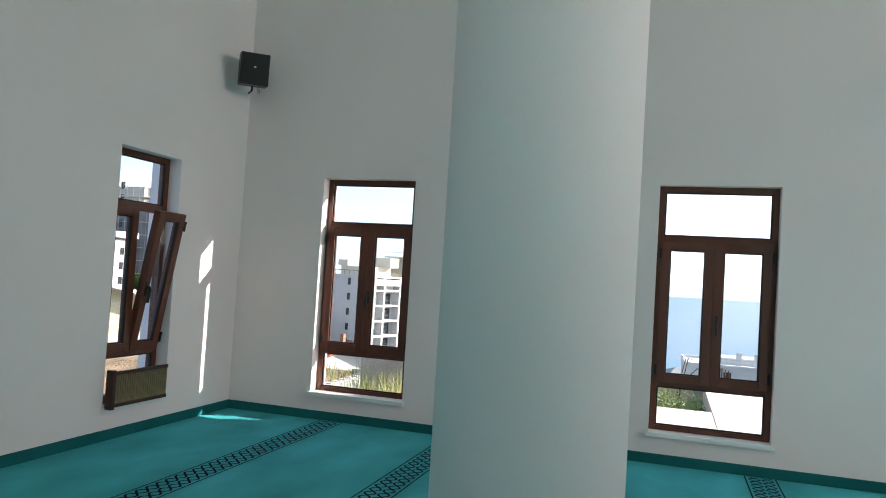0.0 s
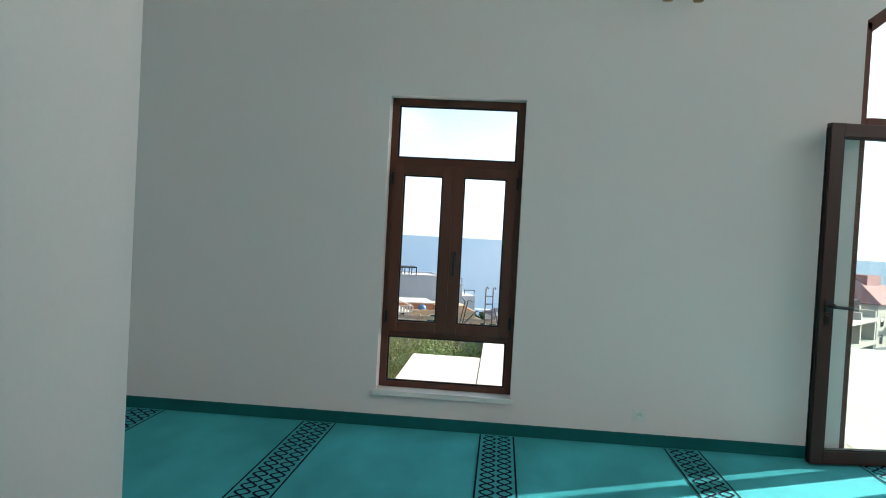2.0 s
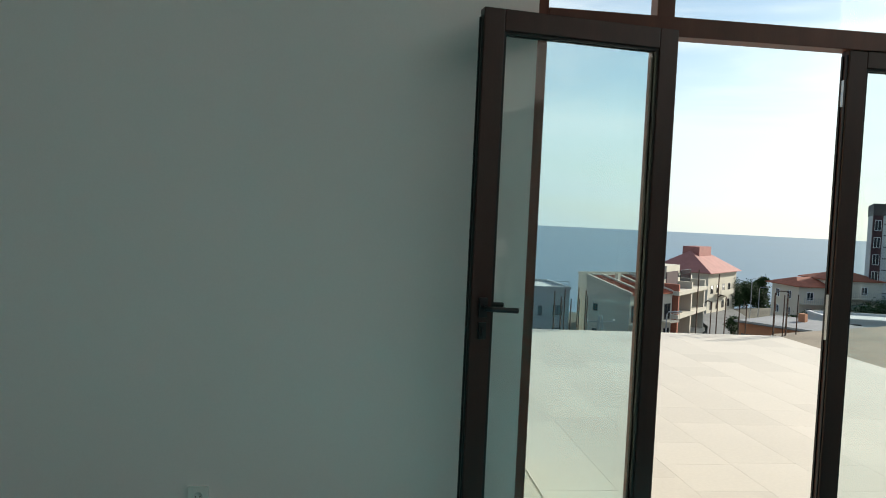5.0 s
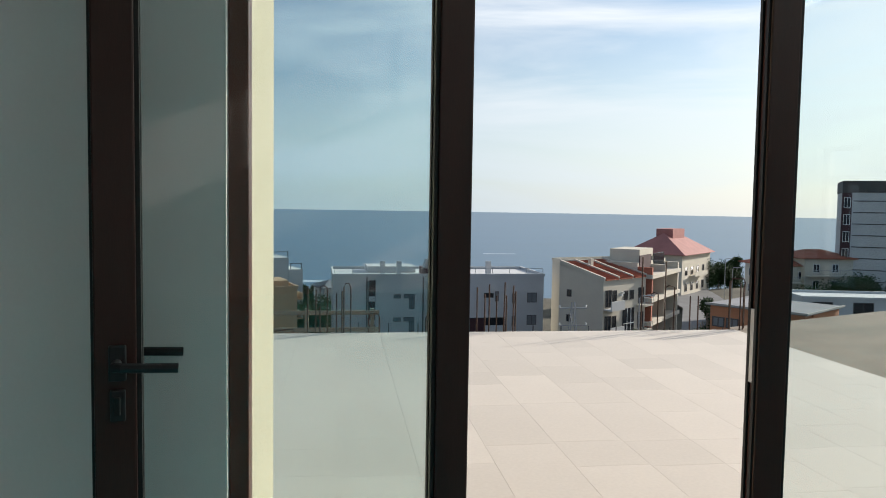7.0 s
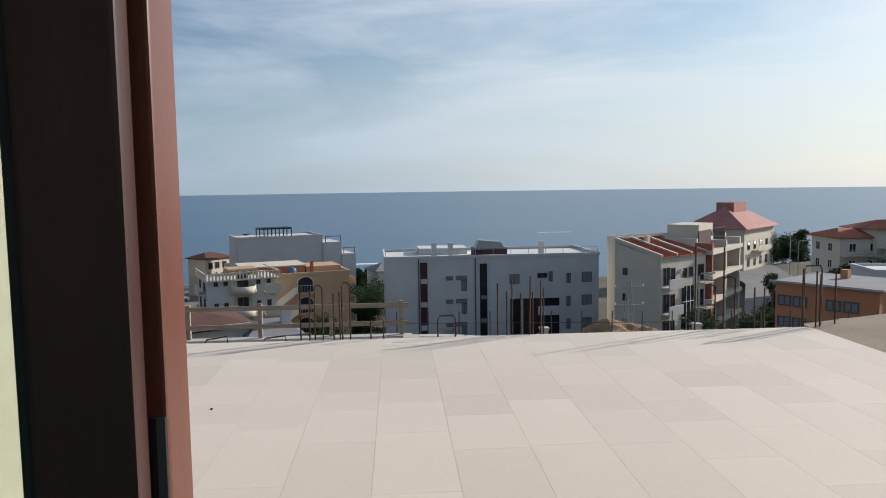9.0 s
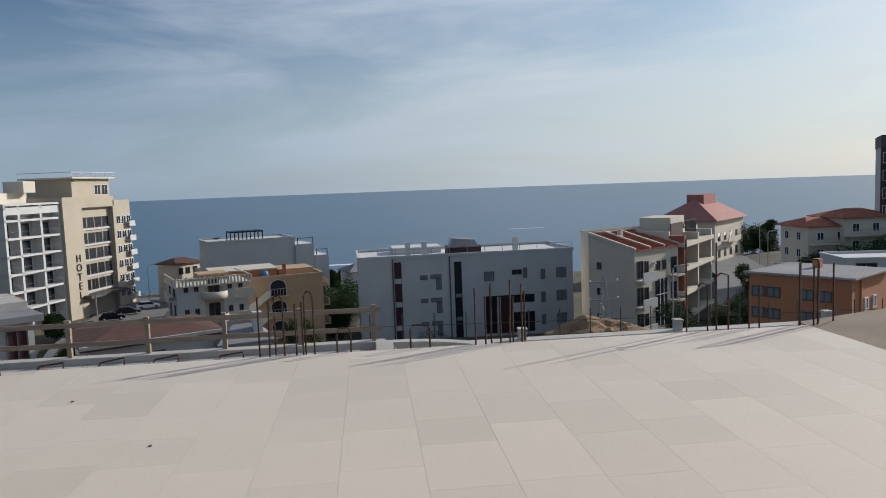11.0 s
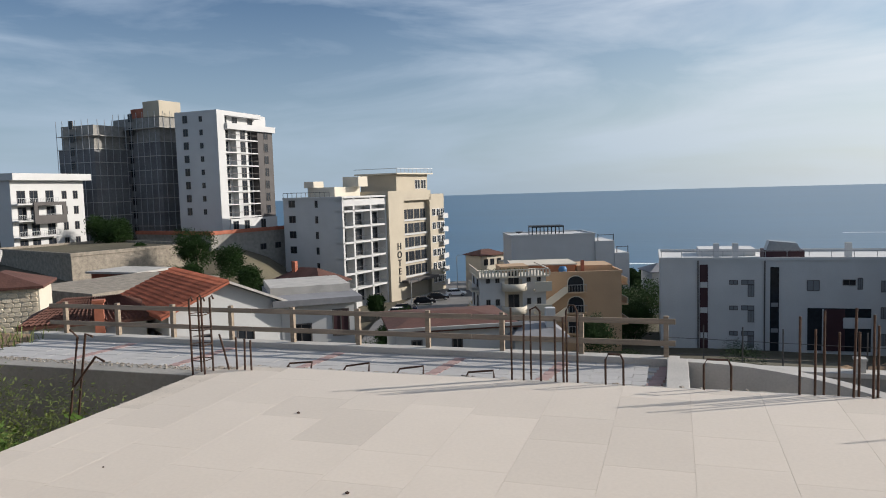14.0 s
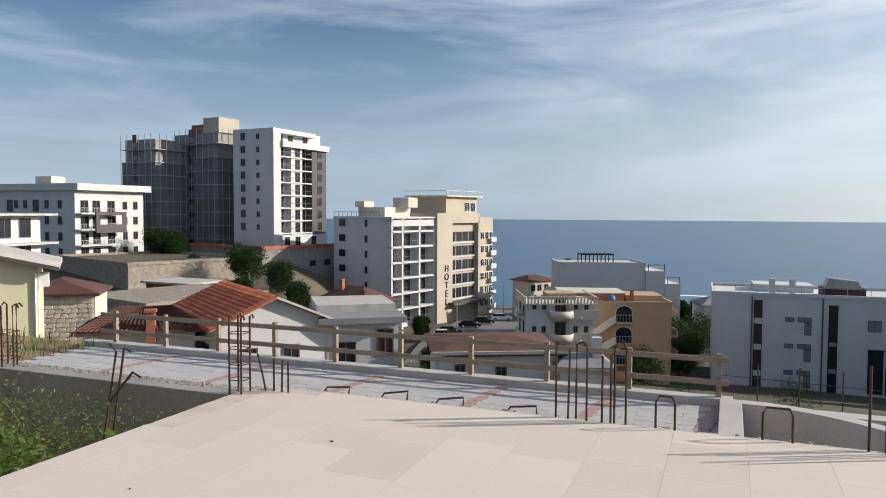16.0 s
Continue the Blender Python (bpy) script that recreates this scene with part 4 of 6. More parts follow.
class House:
    """A building whose nearest corner stands at (x, y): its right-hand face runs w1 along local x, its left-hand face w2 along local y.
    z is the local ground; it is founded deeper."""

    def __init__(self, name, label, x, y, turn, w1, w2, z0, z1, wall, category="building", deep=8):
        self.ob = thing(name, label, category, pose(x, y, z0, 0, 0, turn))
        self.w1, self.w2, self.h, self.deep = w1, w2, z1 - z0, deep
        self.wall_mat = wall

    def box(self, name, b, mat=None, label=""):
        return part(name, bm_boxes(b), mat or self.wall_mat, self.ob, label)

    def body(self, x0=0, y0=0, x1=None, y1=None, h=None, mat=None, parapet=0.0):
        x1, y1, h = x1 or self.w1, y1 or self.w2, h or self.h
        self.box("wall", (x0, y0, -self.deep, x1, y1, h), mat)
        if parapet:
            part("parapet", bm_boxes((x0 - 0.12, y0 - 0.12, h, x1 + 0.12, y0 + 0.15, h + parapet), (x0 - 0.12, y0 + 0.15, h, x0 + 0.15, y1, h + parapet),
                                     (x1 - 0.15, y0 + 0.15, h, x1 + 0.12, y1, h + parapet), (x0 + 0.15, y1 - 0.15, h, x1 - 0.15, y1, h + parapet)), mat or self.wall_mat, self.ob)
        return self

    def window(self, face, u, z, w, h, kind="dark", off=0.0):
        f, g = win_mesh(w, h, kind)
        m = Matrix.Translation((u, off, z)) if face == "R" else Matrix.Translation((off, u + w, z)) @ pose(0, 0, 0, 0, 0, -90)
        win = part("window", f, None, self.ob, "", m)
        part("pane", g, None, win)

    def windows(self, face, us, zs, w, h, kind="dark", off=0.0):
        for u in us:
            for z in zs:
                self.window(face, u, z, w, h, kind, off)
        return self

    def balcony(self, face, u, z, w, d=1.1, mat=None, rail=True):
        def m(b):
            x0, y0, a, x1, y1, c = b
            return b if face == "R" else (y0, x0, a, y1, x1, c)
        bal = part("balcony", bm_boxes(m((u, -d, z - 0.18, u + w, 0, z))), mat or self.wall_mat, self.ob)
        if rail:
            bars = [m((u, -d, z + 0.92, u + w, -d + 0.05, z + 0.98))]
            n = max(3, int(w / 0.35))
            bars += [m((u + (w - 0.04) * i / n, -d + 0.01, z, u + (w - 0.04) * i / n + 0.04, -d + 0.04, z + 0.92)) for i in range(n + 1)]
            part("railing", bm_boxes(*bars), GALV, bal)
        else:
            part("railing", bm_boxes(m((u, -d, z, u + w, -d + 0.12, z + 0.95))), mat or self.wall_mat, bal)

    def hip_roof(self, x0, y0, x1, y1, z, rise, mat, over=0.5, ridge=0.35, along="x"):
        x0, y0, x1, y1 = x0 - over, y0 - over, x1 + over, y1 + over
        bm_ = bmesh.new()
        c = [bm_.verts.new(p) for p in ((x0, y0, z), (x1, y0, z), (x1, y1, z), (x0, y1, z))]
        u = [bm_.verts.new(p) for p in ((x0, y0, z - 0.15), (x1, y0, z - 0.15), (x1, y1, z - 0.15), (x0, y1, z - 0.15))]
        if along == "x":
            ym = (y0 + y1) / 2
            a, b = bm_.verts.new((x0 + (x1 - x0) * ridge, ym, z + rise)), bm_.verts.new((x1 - (x1 - x0) * ridge, ym, z + rise))
            fs = ((c[0], c[1], b, a), (c[1], c[2], b), (c[2], c[3], a, b), (c[3], c[0], a))
        else:
            xm = (x0 + x1) / 2
            a, b = bm_.verts.new((xm, y0 + (y1 - y0) * ridge, z + rise)), bm_.verts.new((xm, y1 - (y1 - y0) * ridge, z + rise))
            fs = ((c[0], c[1], a), (c[1], c[2], b, a), (c[2], c[3], b), (c[3], c[0], a, b))
        for f in fs:
            bm_.faces.new(f)
        for i in range(4):
            bm_.faces.new((c[i], c[(i + 1) % 4], u[(i + 1) % 4], u[i]))
        bm_.faces.new(u[::-1])
        roof = part("roof", bm_, mat, self.ob)
        return roof

    def tiles_on(self, roof, p0, p1, p2, p3, rows_, cols, mat):
        """Courses of half-round tiles over the quad p0 p1 (eaves) p2 p3 (ridge)."""
        bm_ = bmesh.new()
        p0, p1, p2, p3 = [Vector(p) for p in (p0, p1, p2, p3)]
        n_ = (p1 - p0).cross(p3 - p0).normalized()
        for j in range(cols):
            a0, a1 = p0.lerp(p1, (j + 0.12) / cols), p0.lerp(p1, (j + 0.88) / cols)
            b0, b1 = p3.lerp(p2, (j + 0.12) / cols), p3.lerp(p2, (j + 0.88) / cols)
            for i in range(rows_):
                t0, t1 = i / rows_, (i + 1.05) / rows_
                q = [a0.lerp(b0, t0), a1.lerp(b1, t0), a1.lerp(b1, t1), a0.lerp(b0, t1)]
                m0, m1 = (q[0] + q[1]) / 2 + n_ * 0.13, (q[2] + q[3]) / 2 + n_ * 0.07
                v = [bm_.verts.new(k) for k in (q[0], m0, q[1], q[2] , m1, q[3])]
                bm_.faces.new((v[0], v[1], v[4], v[5]))
                bm_.faces.new((v[1], v[2], v[3], v[4]))
                bm_.faces.new((v[0], v[2], v[1]))
        tl = part("roof_tiles", bm_, mat, roof, "courses of curved tiles")
        tagged(tl, kind="stuff")


def floors(n, first, step):
    return [first + step * i for i in range(n)]


# cream gabled house
h = House("cream_house", "cream rendered gabled house with two small windows", -22.1, 22.8, 138, 4.5, 12.5, -4.7, -0.75, YELLOW_WALL, "house", 5)
h.body()
gable = bmesh.new()
for y0, y1 in ((0, 12.5),):
    pts = [(0.0, y0, h.h), (0.0, 4.2, h.h + 0.95), (0.0, y1, h.h)]
    a = [gable.verts.new(p) for p in pts]
    b = [gable.verts.new((4.5, p[1], p[2])) for p in pts]
    gable.faces.new(a)
    gable.faces.new(b[::-1])
    for i in range(3):
        gable.faces.new((a[i], a[(i + 1) % 3], b[(i + 1) % 3], b[i]))
part("gable", gable, YELLOW_WALL, h.ob)
for (ya, za), (yb, zb) in (((-0.8, -0.25), (4.25, 1.0)), ((4.25, 1.0), (12.8, 0.1))):
    rf = bmesh.new()
    v = [rf.verts.new((x, y, h.h + z + dz)) for dz in (0.0, 0.2) for x, y, z in ((-0.4, ya, za), (4.8, ya, za), (4.8, yb, zb), (-0.4, yb, zb))]
    for f in ((3, 2, 1, 0), (4, 5, 6, 7), (0, 1, 5, 4), (1, 2, 6, 5), (2, 3, 7, 6), (3, 0, 4, 7)):
        rf.faces.new([v[i] for i in f])
    part("roof", rf, CONCRETE_PALE if ya < 0 else GREY_ROOF, h.ob)
    part("bargeboard", bm_tube([(-0.5, ya, h.h + za + 0.1), (-0.5, yb, h.h + zb + 0.1)], 0.17, 4), CONCRETE_PALE, h.ob)
h.windows("L", [3.5], [1.45, 3.85], 0.5, 0.5)
part("air_conditioner", bm_boxes((0.1, -0.40, h.h - 1.0, 0.5, 0.0, h.h - 0.4)), WHITE_PLASTIC, h.ob, "white air conditioner on a bracket", None, 0.03)
part("downpipe", bm_tube([(-0.06, 0.1, h.h - 0.4), (-0.06, 0.1, -3)], 0.05, 8), WHITE_PLASTIC, h.ob)

# block wall beside it
h = House("stone_outbuilding", "rough pale stone outbuilding", -31.0, 33.9, 127, 4.0, 4.4, -6.6, -3.5, BEIGE_WALL, "house", 4)
h.body()
h.hip_roof(0, 0, 4, 4.4, h.h, 0.8, TILE_BROWN, 0.3)
CLAD = material("cream_stone_cladding", (0.70, 0.61, 0.47), 0.9, var=0.25, scale=2, fine=12, bump=0.5, dist=0.03, per_object=0.6)
rs = random.Random(77)
STONES = [mesh_of("stone", bm_prism([(0, 0.03), (w * 0.5, -0.01), (w - 0.02, 0.02), (w, q * 0.6), (w * 0.8, q), (w * 0.2, q - 0.02), (-0.02, q * 0.5)], 0, 0.07), CLAD, 0.012) for w, q in ((0.34, 0.24), (0.44, 0.26), (0.27, 0.23), (0.52, 0.25))]
for j in range(13):
    y = 0.05
    while y < 4.0:
        k = rs.randrange(4)
        y += (0.38, 0.48, 0.31, 0.56)[k]
        if y < 4.45:
            part("stone", STONES[k], None, h.ob, "", pose(-0.05, min(y, 4.4), -0.6 + 0.28 * j + rs.uniform(-0.015, 0.015), 0, 0, -90))

# tiled white house close below the ramp
h = House("white_house", "low white house with a red tiled roof", -20.9, 32.4, 54, 6.3, 9.5, -8.0, -4.75, WHITE_WALL, "house", 4)
h.body()
h.windows("R", [1.2, 3.6], [0.9], 1.0, 1.1)
h.windows("L", [1.5, 5], [1.0], 1.2, 1.1)
gz = h.h
gb = bmesh.new()
a = [gb.verts.new(p) for p in ((0, 0, gz), (6.3, 0, gz), (3.15, 0, gz + 1.35))]
b = [gb.verts.new(p) for p in ((0, 9.5, gz), (6.3, 9.5, gz), (3.15, 9.5, gz + 1.35))]
gb.faces.new(a)
gb.faces.new(b[::-1])
for i in range(3):
    gb.faces.new((a[i], a[(i + 1) % 3], b[(i + 1) % 3], b[i]))
part("gable", gb, WHITE_WALL, h.ob)
for sx in (0, 1):
    xe, xr = (-0.5, 3.15) if sx == 0 else (6.8, 3.15)
    rb = bmesh.new()
    ze, zr = gz - 0.17, gz + 1.40
    v = [rb.verts.new((x, y, z + dz)) for dz in (0, 0.14) for x, y, z in ((xe, -0.5, ze), (xr, -0.5, zr), (xr, 9.9, zr), (xe, 9.9, ze))]
    for f in ((3, 2, 1, 0), (4, 5, 6, 7), (0, 1, 5, 4), (1, 2, 6, 5), (2, 3, 7, 6), (3, 0, 4, 7)):
        rb.faces.new([v[i] for i in f])
    rf = part("roof", rb, CONCRETE_PALE if sx else TILE_ROOF, h.ob)
    if sx == 0:
        h.tiles_on(rf, (xe, 9.8, ze + 0.15), (xe, -0.4, ze + 0.15), (xr, -0.4, zr + 0.15), (xr, 9.8, zr + 0.15), 12, 30, TILE_ROOF)
h = House("white_house_wing", "low white house wing with a brown tiled roof", -23.0, 33.2, 128, 4.0, 5.6, -8.2, -5.0, WHITE_WALL, "house", 4)
h.body()
rf = h.hip_roof(0, 0, 4, 5.6, h.h, 1.0, TILE_BROWN, 0.5, 0.3, "y")
h.tiles_on(rf, (-0.5, 6.1, h.h + 0.02), (-0.5, -0.5, h.h + 0.02), (2.0, 1.48, h.h + 1.02), (2.0, 4.12, h.h + 1.02), 10, 26, TILE_BROWN)
h.tiles_on(rf, (-0.5, -0.5, h.h + 0.02), (4.5, -0.5, h.h + 0.02), (2.02, 1.48, h.h + 1.02), (1.98, 1.48, h.h + 1.02), 10, 20, TILE_BROWN)
h.windows("L", [0.6, 3.6], [1.2], 0.9, 1.0)
part("chimney", bm_boxes((-0.6, 2.0, -2, -0.15, 2.45, h.h + 1.0), (-0.68, 1.92, h.h + 1.0, -0.07, 2.53, h.h + 1.15)), BRICKWORK, h.ob, "red block chimney")
h = House("flat_roofed_house", "low white house with a flat grey roof", -17.2, 37.4, 36, 4.2, 6.5, -8.0, -5.0, WHITE_WALL, "house", 4)
h.body()
h.box("roof", (-0.5, -0.6, h.h, 4.6, 7, h.h + 0.35), GREY_ROOF)
h.box("roof_upstand", (-0.4, 2.0, h.h + 0.35, 4.4, 6.8, h.h + 0.8), CONCRETE_PALE)
h.windows("R", [2.9], [1.0], 1.0, 1.6, "maroon")
h.windows("R", [0.5], [0.3], 1.2, 1.6)
h = House("low_brown_house", "low house with a shallow brown roof", -9.9, 36.6, 27, 6.4, 6.0, -8.5, -6.0, WHITE_WALL, "house", 4)
h.body()
h.hip_roof(0, 0, 6.4, 6, h.h, 0.4, TILE_BROWN, 0.4, 0.3)
h.box("coping", (-0.45, -0.45, h.h - 0.05, 6.85, -0.3, h.h + 0.12), CONCRETE_PALE)
h.windows("R", [0.8, 3.0], [1.1], 0.6, 0.8)
h = House("white_gabled_shed", "small white shed with a chimney", -3.9, 38.6, 20, 2.6, 3, -8.6, -6.6, WHITE_WALL, "house", 4)
h.body()
h.hip_roof(0, 0, 2.6, 3, h.h, 0.7, GREY_ROOF, 0.3)
part("chimney", bm_boxes((1.8, 0.6, h.h, 2.3, 1.1, h.h + 1.4)), WHITE_WALL, h.ob)
h = House("small_cottage", "small cream cottage with a brown hipped roof", -35.1, 76.6, 78, 5.0, 7.5, -12.0, -9.2, BEIGE_WALL, "house", 5)
h.body()
h.hip_roof(0, 0, 5.0, 7.5, h.h, 1.6, TILE_BROWN, 0.5, 0.35, "y")
h.windows("R", [0.6, 2.0, 3.4], [1.2], 0.8, 1.0)
part("chimney", bm_boxes((1.5, 5, h.h + 0.6, 2.0, 5.5, h.h + 2.4)), BRICKWORK, h.ob)

# half-built brick house, and the pale house beside it
h = House("half_built_house", "half-built house of red block and white render", -60.1, 48.9, 99, 6.2, 9.0, -4.2, 1.0, BRICKWORK, "house", 5)
h.body(0.02)
h.box("front_wall", (0, -0.05, -3, 6.2, 0.0, 5.2), WHITE_WALL)
for z in (2.3, 5.2):
    h.box("floor_slab", (-0.2, -1.1, z - 0.12, 7.5, 9.1, z + 0.1), CONCRETE_PALE)
for y in (0.1, 3.0, 6.0, 8.8):
    h.box("pillar", (-0.05, y, -3, 0.02, y + 0.3, 5.1), CONCRETE)
h.windows("R", [0.9, 3.4], [0.4, 2.9], 1.5, 1.9, "dark", -0.05)
h.windows("L", [1.3, 4.2, 7.0], [0.6, 3.1], 1.0, 1.2, "white")
h = House("pale_balcony_house", "pale house with long white balconies", -48.0, 33.0, 112, 4, 13, -3.0, 3.0, BEIGE_WALL, "house", 5)
h.body()
for z in (0.4, 2.5, 4.6):
    h.box("balcony", (-1.2, -1.5, z - 0.2, 4.5, 13, z + 0.6), WHITE_WALL)
    h.windows("L", [1.5, 5.0, 8.5], [z + 0.65], 1.6, 1.2)
h.box("roof", (-1.4, -1.7, h.h + 0.2, 4.8, 13.2, h.h + 0.45), GREY_ROOF)

# white apartment house on the slope
h = House("apartment_house", "white five-storey apartment house with balconies", -102.7, 96.3, 90, 16.0, 19.5, -8.0, 5.0, WHITE_WALL, "apartment house", 6)
h.body()
h.box("roof_fascia", (-0.5, -1.3, h.h, 16.8, 20.0, h.h + 1.2), WHITE_WALL)
h.box("roof_hut", (3, 9, h.h + 1.35, 6, 13, h.h + 2.7), BEIGE_WALL)
st = floors(4, 0.4, 2.85)
h.windows("L", [3.0, 6.2, 11.5, 13.8], [z + 0.8 for z in st], 1.0, 1.5)
h.windows("L", [8.6, 15.2, ], [z + 0.2 for z in st], 1.5, 2.2)
h.windows("R", [1.2, 3.8, 7.2], [z + 0.1 for z in st], 1.7, 2.2)
h.windows("R", [10.8, 13.4], [z + 0.7 for z in st], 1.1, 1.5)
for z in st:
    h.balcony("R", 0.0, z, 8.6, 1.5)
h.box("dark_frame", (3.0, -1.75, 8.6, 10.0, -1.5, 9.2), DARK_CLAD)
h.box("dark_frame", (3.0, -1.75, 5.4, 10.0, -1.5, 6.9), DARK_CLAD)
h.box("dark_frame", (3.0, -1.75, 6.9, 3.8, -1.5, 8.6), DARK_CLAD)
h.box("dark_frame", (9.2, -1.75, 6.9, 10.0, -1.5, 8.6), DARK_CLAD)

# netted building site
def netted(name, x, y, turn, w1, w2, z0, z1, n):
    k = House(name, "unfinished tower wrapped in grey scaffold netting", x, y, turn, w1, w2, z0, z1, CONCRETE, "tower block", 6)
    k.body()
    k.box("netting", (-0.9, -0.9, -2, w1, w2, k.h * 0.80), NET, "translucent grey netting")
    for z in floors(n, 0.5, k.h / n):
        k.box("deck", (-1.15, -1.15, z, w1 + 0.2, w2 + 0.2, z + 0.12), CONCRETE_PALE)
    for i in range(int(w2 / 1.8) + 1):
        part("standard", bm_tube([(-1.2, i * 1.8, -2), (-1.2, i * 1.8, k.h + 1.0)], 0.06, 5), GALV, k.ob)
    for i in range(int(w1 / 1.8) + 1):
        part("standard", bm_tube([(i * 1.8, -1.2, -2), (i * 1.8, -1.2, k.h + 1.0)], 0.06, 5), GALV, k.ob)
    k.windows("L", [w2 * 0.5], [k.h * 0.08 + i * k.h / n for i in range(n)], 1.2, 1.7, "dark", -0.95)
    return k


k = netted("netted_tower", -97.5, 128.5, 80, 9, 14, -8, 18.2, 9)
k.box("lift_shaft", (0.5, 2.0, k.h, 5, 9, k.h + 2.0), BRICKWORK)
k.box("lift_cap", (-0.2, -0.4, k.h, 5.5, 4.4, k.h + 3.2), TAN_WALL)
netted("netted_tower", -108.0, 121.5, 85, 8, 9, -8, 16.5, 9)

# white tower
h = House("white_tower", "white nine-storey tower with dark balcony bays", -81.0, 124.7, 85, 17.8, 10.5, -6.0, 18.2, WHITE_WALL, "tower block", 8)
h.body(0, 1.6)
st = floors(8, 3.0, 2.62)
h.windows("L", [7.3], [z + 0.6 for z in st], 1.2, 1.5)
h.windows("L", [3.6], [z + 0.7 for z in st], 0.8, 1.1)
h.box("corner_wall", (0, 0, -6, 2.3, 1.6, h.h))
h.box("top_beam", (2.3, 0, h.h - 0.9, 14, 1.6, h.h))
h.box("terrace_band", (2.3, -0.6, h.h - 3.6, 18.2, 1.6, h.h - 2.4))
for z in st[:7]:
    h.box("balcony_slab", (2.3, 0, z - 0.22, 12.6, 1.6, z + 0.03))
    part("railing", bm_boxes((2.3, 0.05, z + 0.9, 12.6, 0.10, z + 0.97)), FAR_FRAME, h.ob)
    h.window("R", 3.0, z + 0.1, 2.0, 2.1, "dark", 1.6)
    h.window("R", 7.2, z + 0.1, 1.6, 2.1, "dark", 0.3)
    h.window("R", 10.2, z + 0.1, 2.0, 2.1, "dark", 1.6)
    h.window("R", 14.6, z + 0.3, 1.5, 1.9, "dark", -0.02)
h.box("pier", (5.9, 0.3, -6, 9.6, 1.6, h.h - 3.6))
h.box("dark_bay", (12.6, 0, 1.6, 17.8, 1.6, h.h - 3.6), DARK_CLAD)
h.box("base", (2.3, -0.3, -6, 17.8, 1.6, 2.6))
h.windows("R", [3, 6.5, 12], [0.2], 1.6, 2.0, "dark", -0.32)
h.windows("R", [3.2, 6.5, 11.5], [h.h - 2.3], 1.6, 1.4, "dark", 1.6)

# retaining terraces of the slope
for nm, x, y, turn, w1, w2, z0, z1, mat, lb in (("terrace_wall_upper", -77.1, 115.2, 75, 19.5, 22, -16, -6.3, CONCRETE, "grey concrete podium wall below the tower"),
                                                ("terrace_wall_lower", -77.1, 82.6, 70, 20, 27, -15, -6.6, STONEWORK, "pale rubble retaining wall of the slope")):
    k = House(nm, lb, x, y, turn, w1, w2, z0, z1, mat, "retaining wall", 3)
    k.body(parapet=0.5)
    k.box("overgrown_top", (0.2, 0.2, k.h, w1 - 0.2, w2 - 0.2, k.h + 0.12), SOIL, "earth and dry scrub on top")
    if mat is CONCRETE:
        k.windows("R", [3, 12, 16], [k.h - 3.2], 1.6, 1.2)
        k.box("parapet_band", (-0.3, -0.3, k.h + 0.5, w1, 0.1, k.h + 1.2), BRICKWORK)
        k.box("parapet_band", (-0.3, 0.1, k.h + 0.5, 0.1, w2, k.h + 1.2), BRICKWORK)
h = House("brick_garage", "small red block garage with a flat slab roof", -54.6, 69.4, 86, 5.0, 7.0, -10.5, -7.3, BRICKWORK, "garage", 4)
h.body()
h.box("roof", (-0.5, -0.5, h.h, 5.4, 7.4, h.h + 0.25), CONCRETE_PALE)
h.windows("R", [1.5], [1.0], 1.0, 1.0)
k = House("yard_wall", "pale stone yard wall", -44.5, 52.0, 75, 14, 12, -9.5, -6.9, STONEWORK, "wall", 3)
k.body()

# hotel
h = House("hotel", "white and tan seven-storey hotel with a loggia grid", -55.4, 125.7, 76, 14.0, 15.0, -21.5, 0.2, WHITE_WALL, "hotel", 6)
st = floors(7, 1.2, 3.02)
h.body(0, 1.7)
h.windows("L", [11.8], [z + 0.8 for z in st[2:]], 1.7, 1.4)
h.windows("L", [6.0], [z + 0.7 for z in st[2:]], 0.7, 1.4)
h.box("roof_band", (-0.15, -0.15, h.h, 14.2, 15, h.h + 0.35))
part("railing", bm_boxes((0.1, 3, h.h + 1.2, 0.16, 15, h.h + 1.3), *[(0.1, 3 + 1.2 * i, h.h + 0.35, 0.16, 3.08 + 1.2 * i, h.h + 1.2) for i in range(11)]), FAR_FRAME, h.ob)
h.box("roof_room", (4, 5, h.h + 0.35, 12, 12, h.h + 2.2), BEIGE_WALL)
h.box("roof_room", (9, 3, h.h + 2.2, 12, 7, h.h + 4.2), BEIGE_WALL)
h.box("roof_room", (3, 9.5, h.h + 2.2, 6, 12, h.h + 3.4), BEIGE_WALL)
for z in st[1:] + [h.h - 0.3]:
    h.box("loggia_slab", (0, 0, z - 0.32, 14.0, 1.7, z + 0.05))
for x in (0.0, 3.2, 8.6, 13.5):
    h.box("loggia_pier", (x, 0, -6, x + 0.5, 1.7, h.h))
h.box("loggia_head", (0.5, -0.02, h.h - 1.5, 13.5, 1.7, h.h - 0.6))
for z in st[:-1]:
    for x, w in ((0.9, 1.9), (4.4, 3.4), (9.7, 3.2)):
        h.window("R", x, z + 0.1, w, 2.2, "dark", 1.68)
    part("railing", bm_boxes((0.5, 0.2, z + 1.0, 13.5, 0.26, z + 1.06)), FAR_FRAME, h.ob)
TX = 14.0
h.box("tan_wall", (TX, -0.6, -6, TX + 5.5, 8, h.h + 1.1), TAN_WALL)
h.box("tan_wing", (TX + 5.5, 0.4, -6, TX + 15.5, 8, h.h - 0.3), TAN_WALL)
h.box("tan_head", (TX + 5.5, -0.6, h.h - 1.0, TX + 16, 8, h.h + 1.1), TAN_WALL)
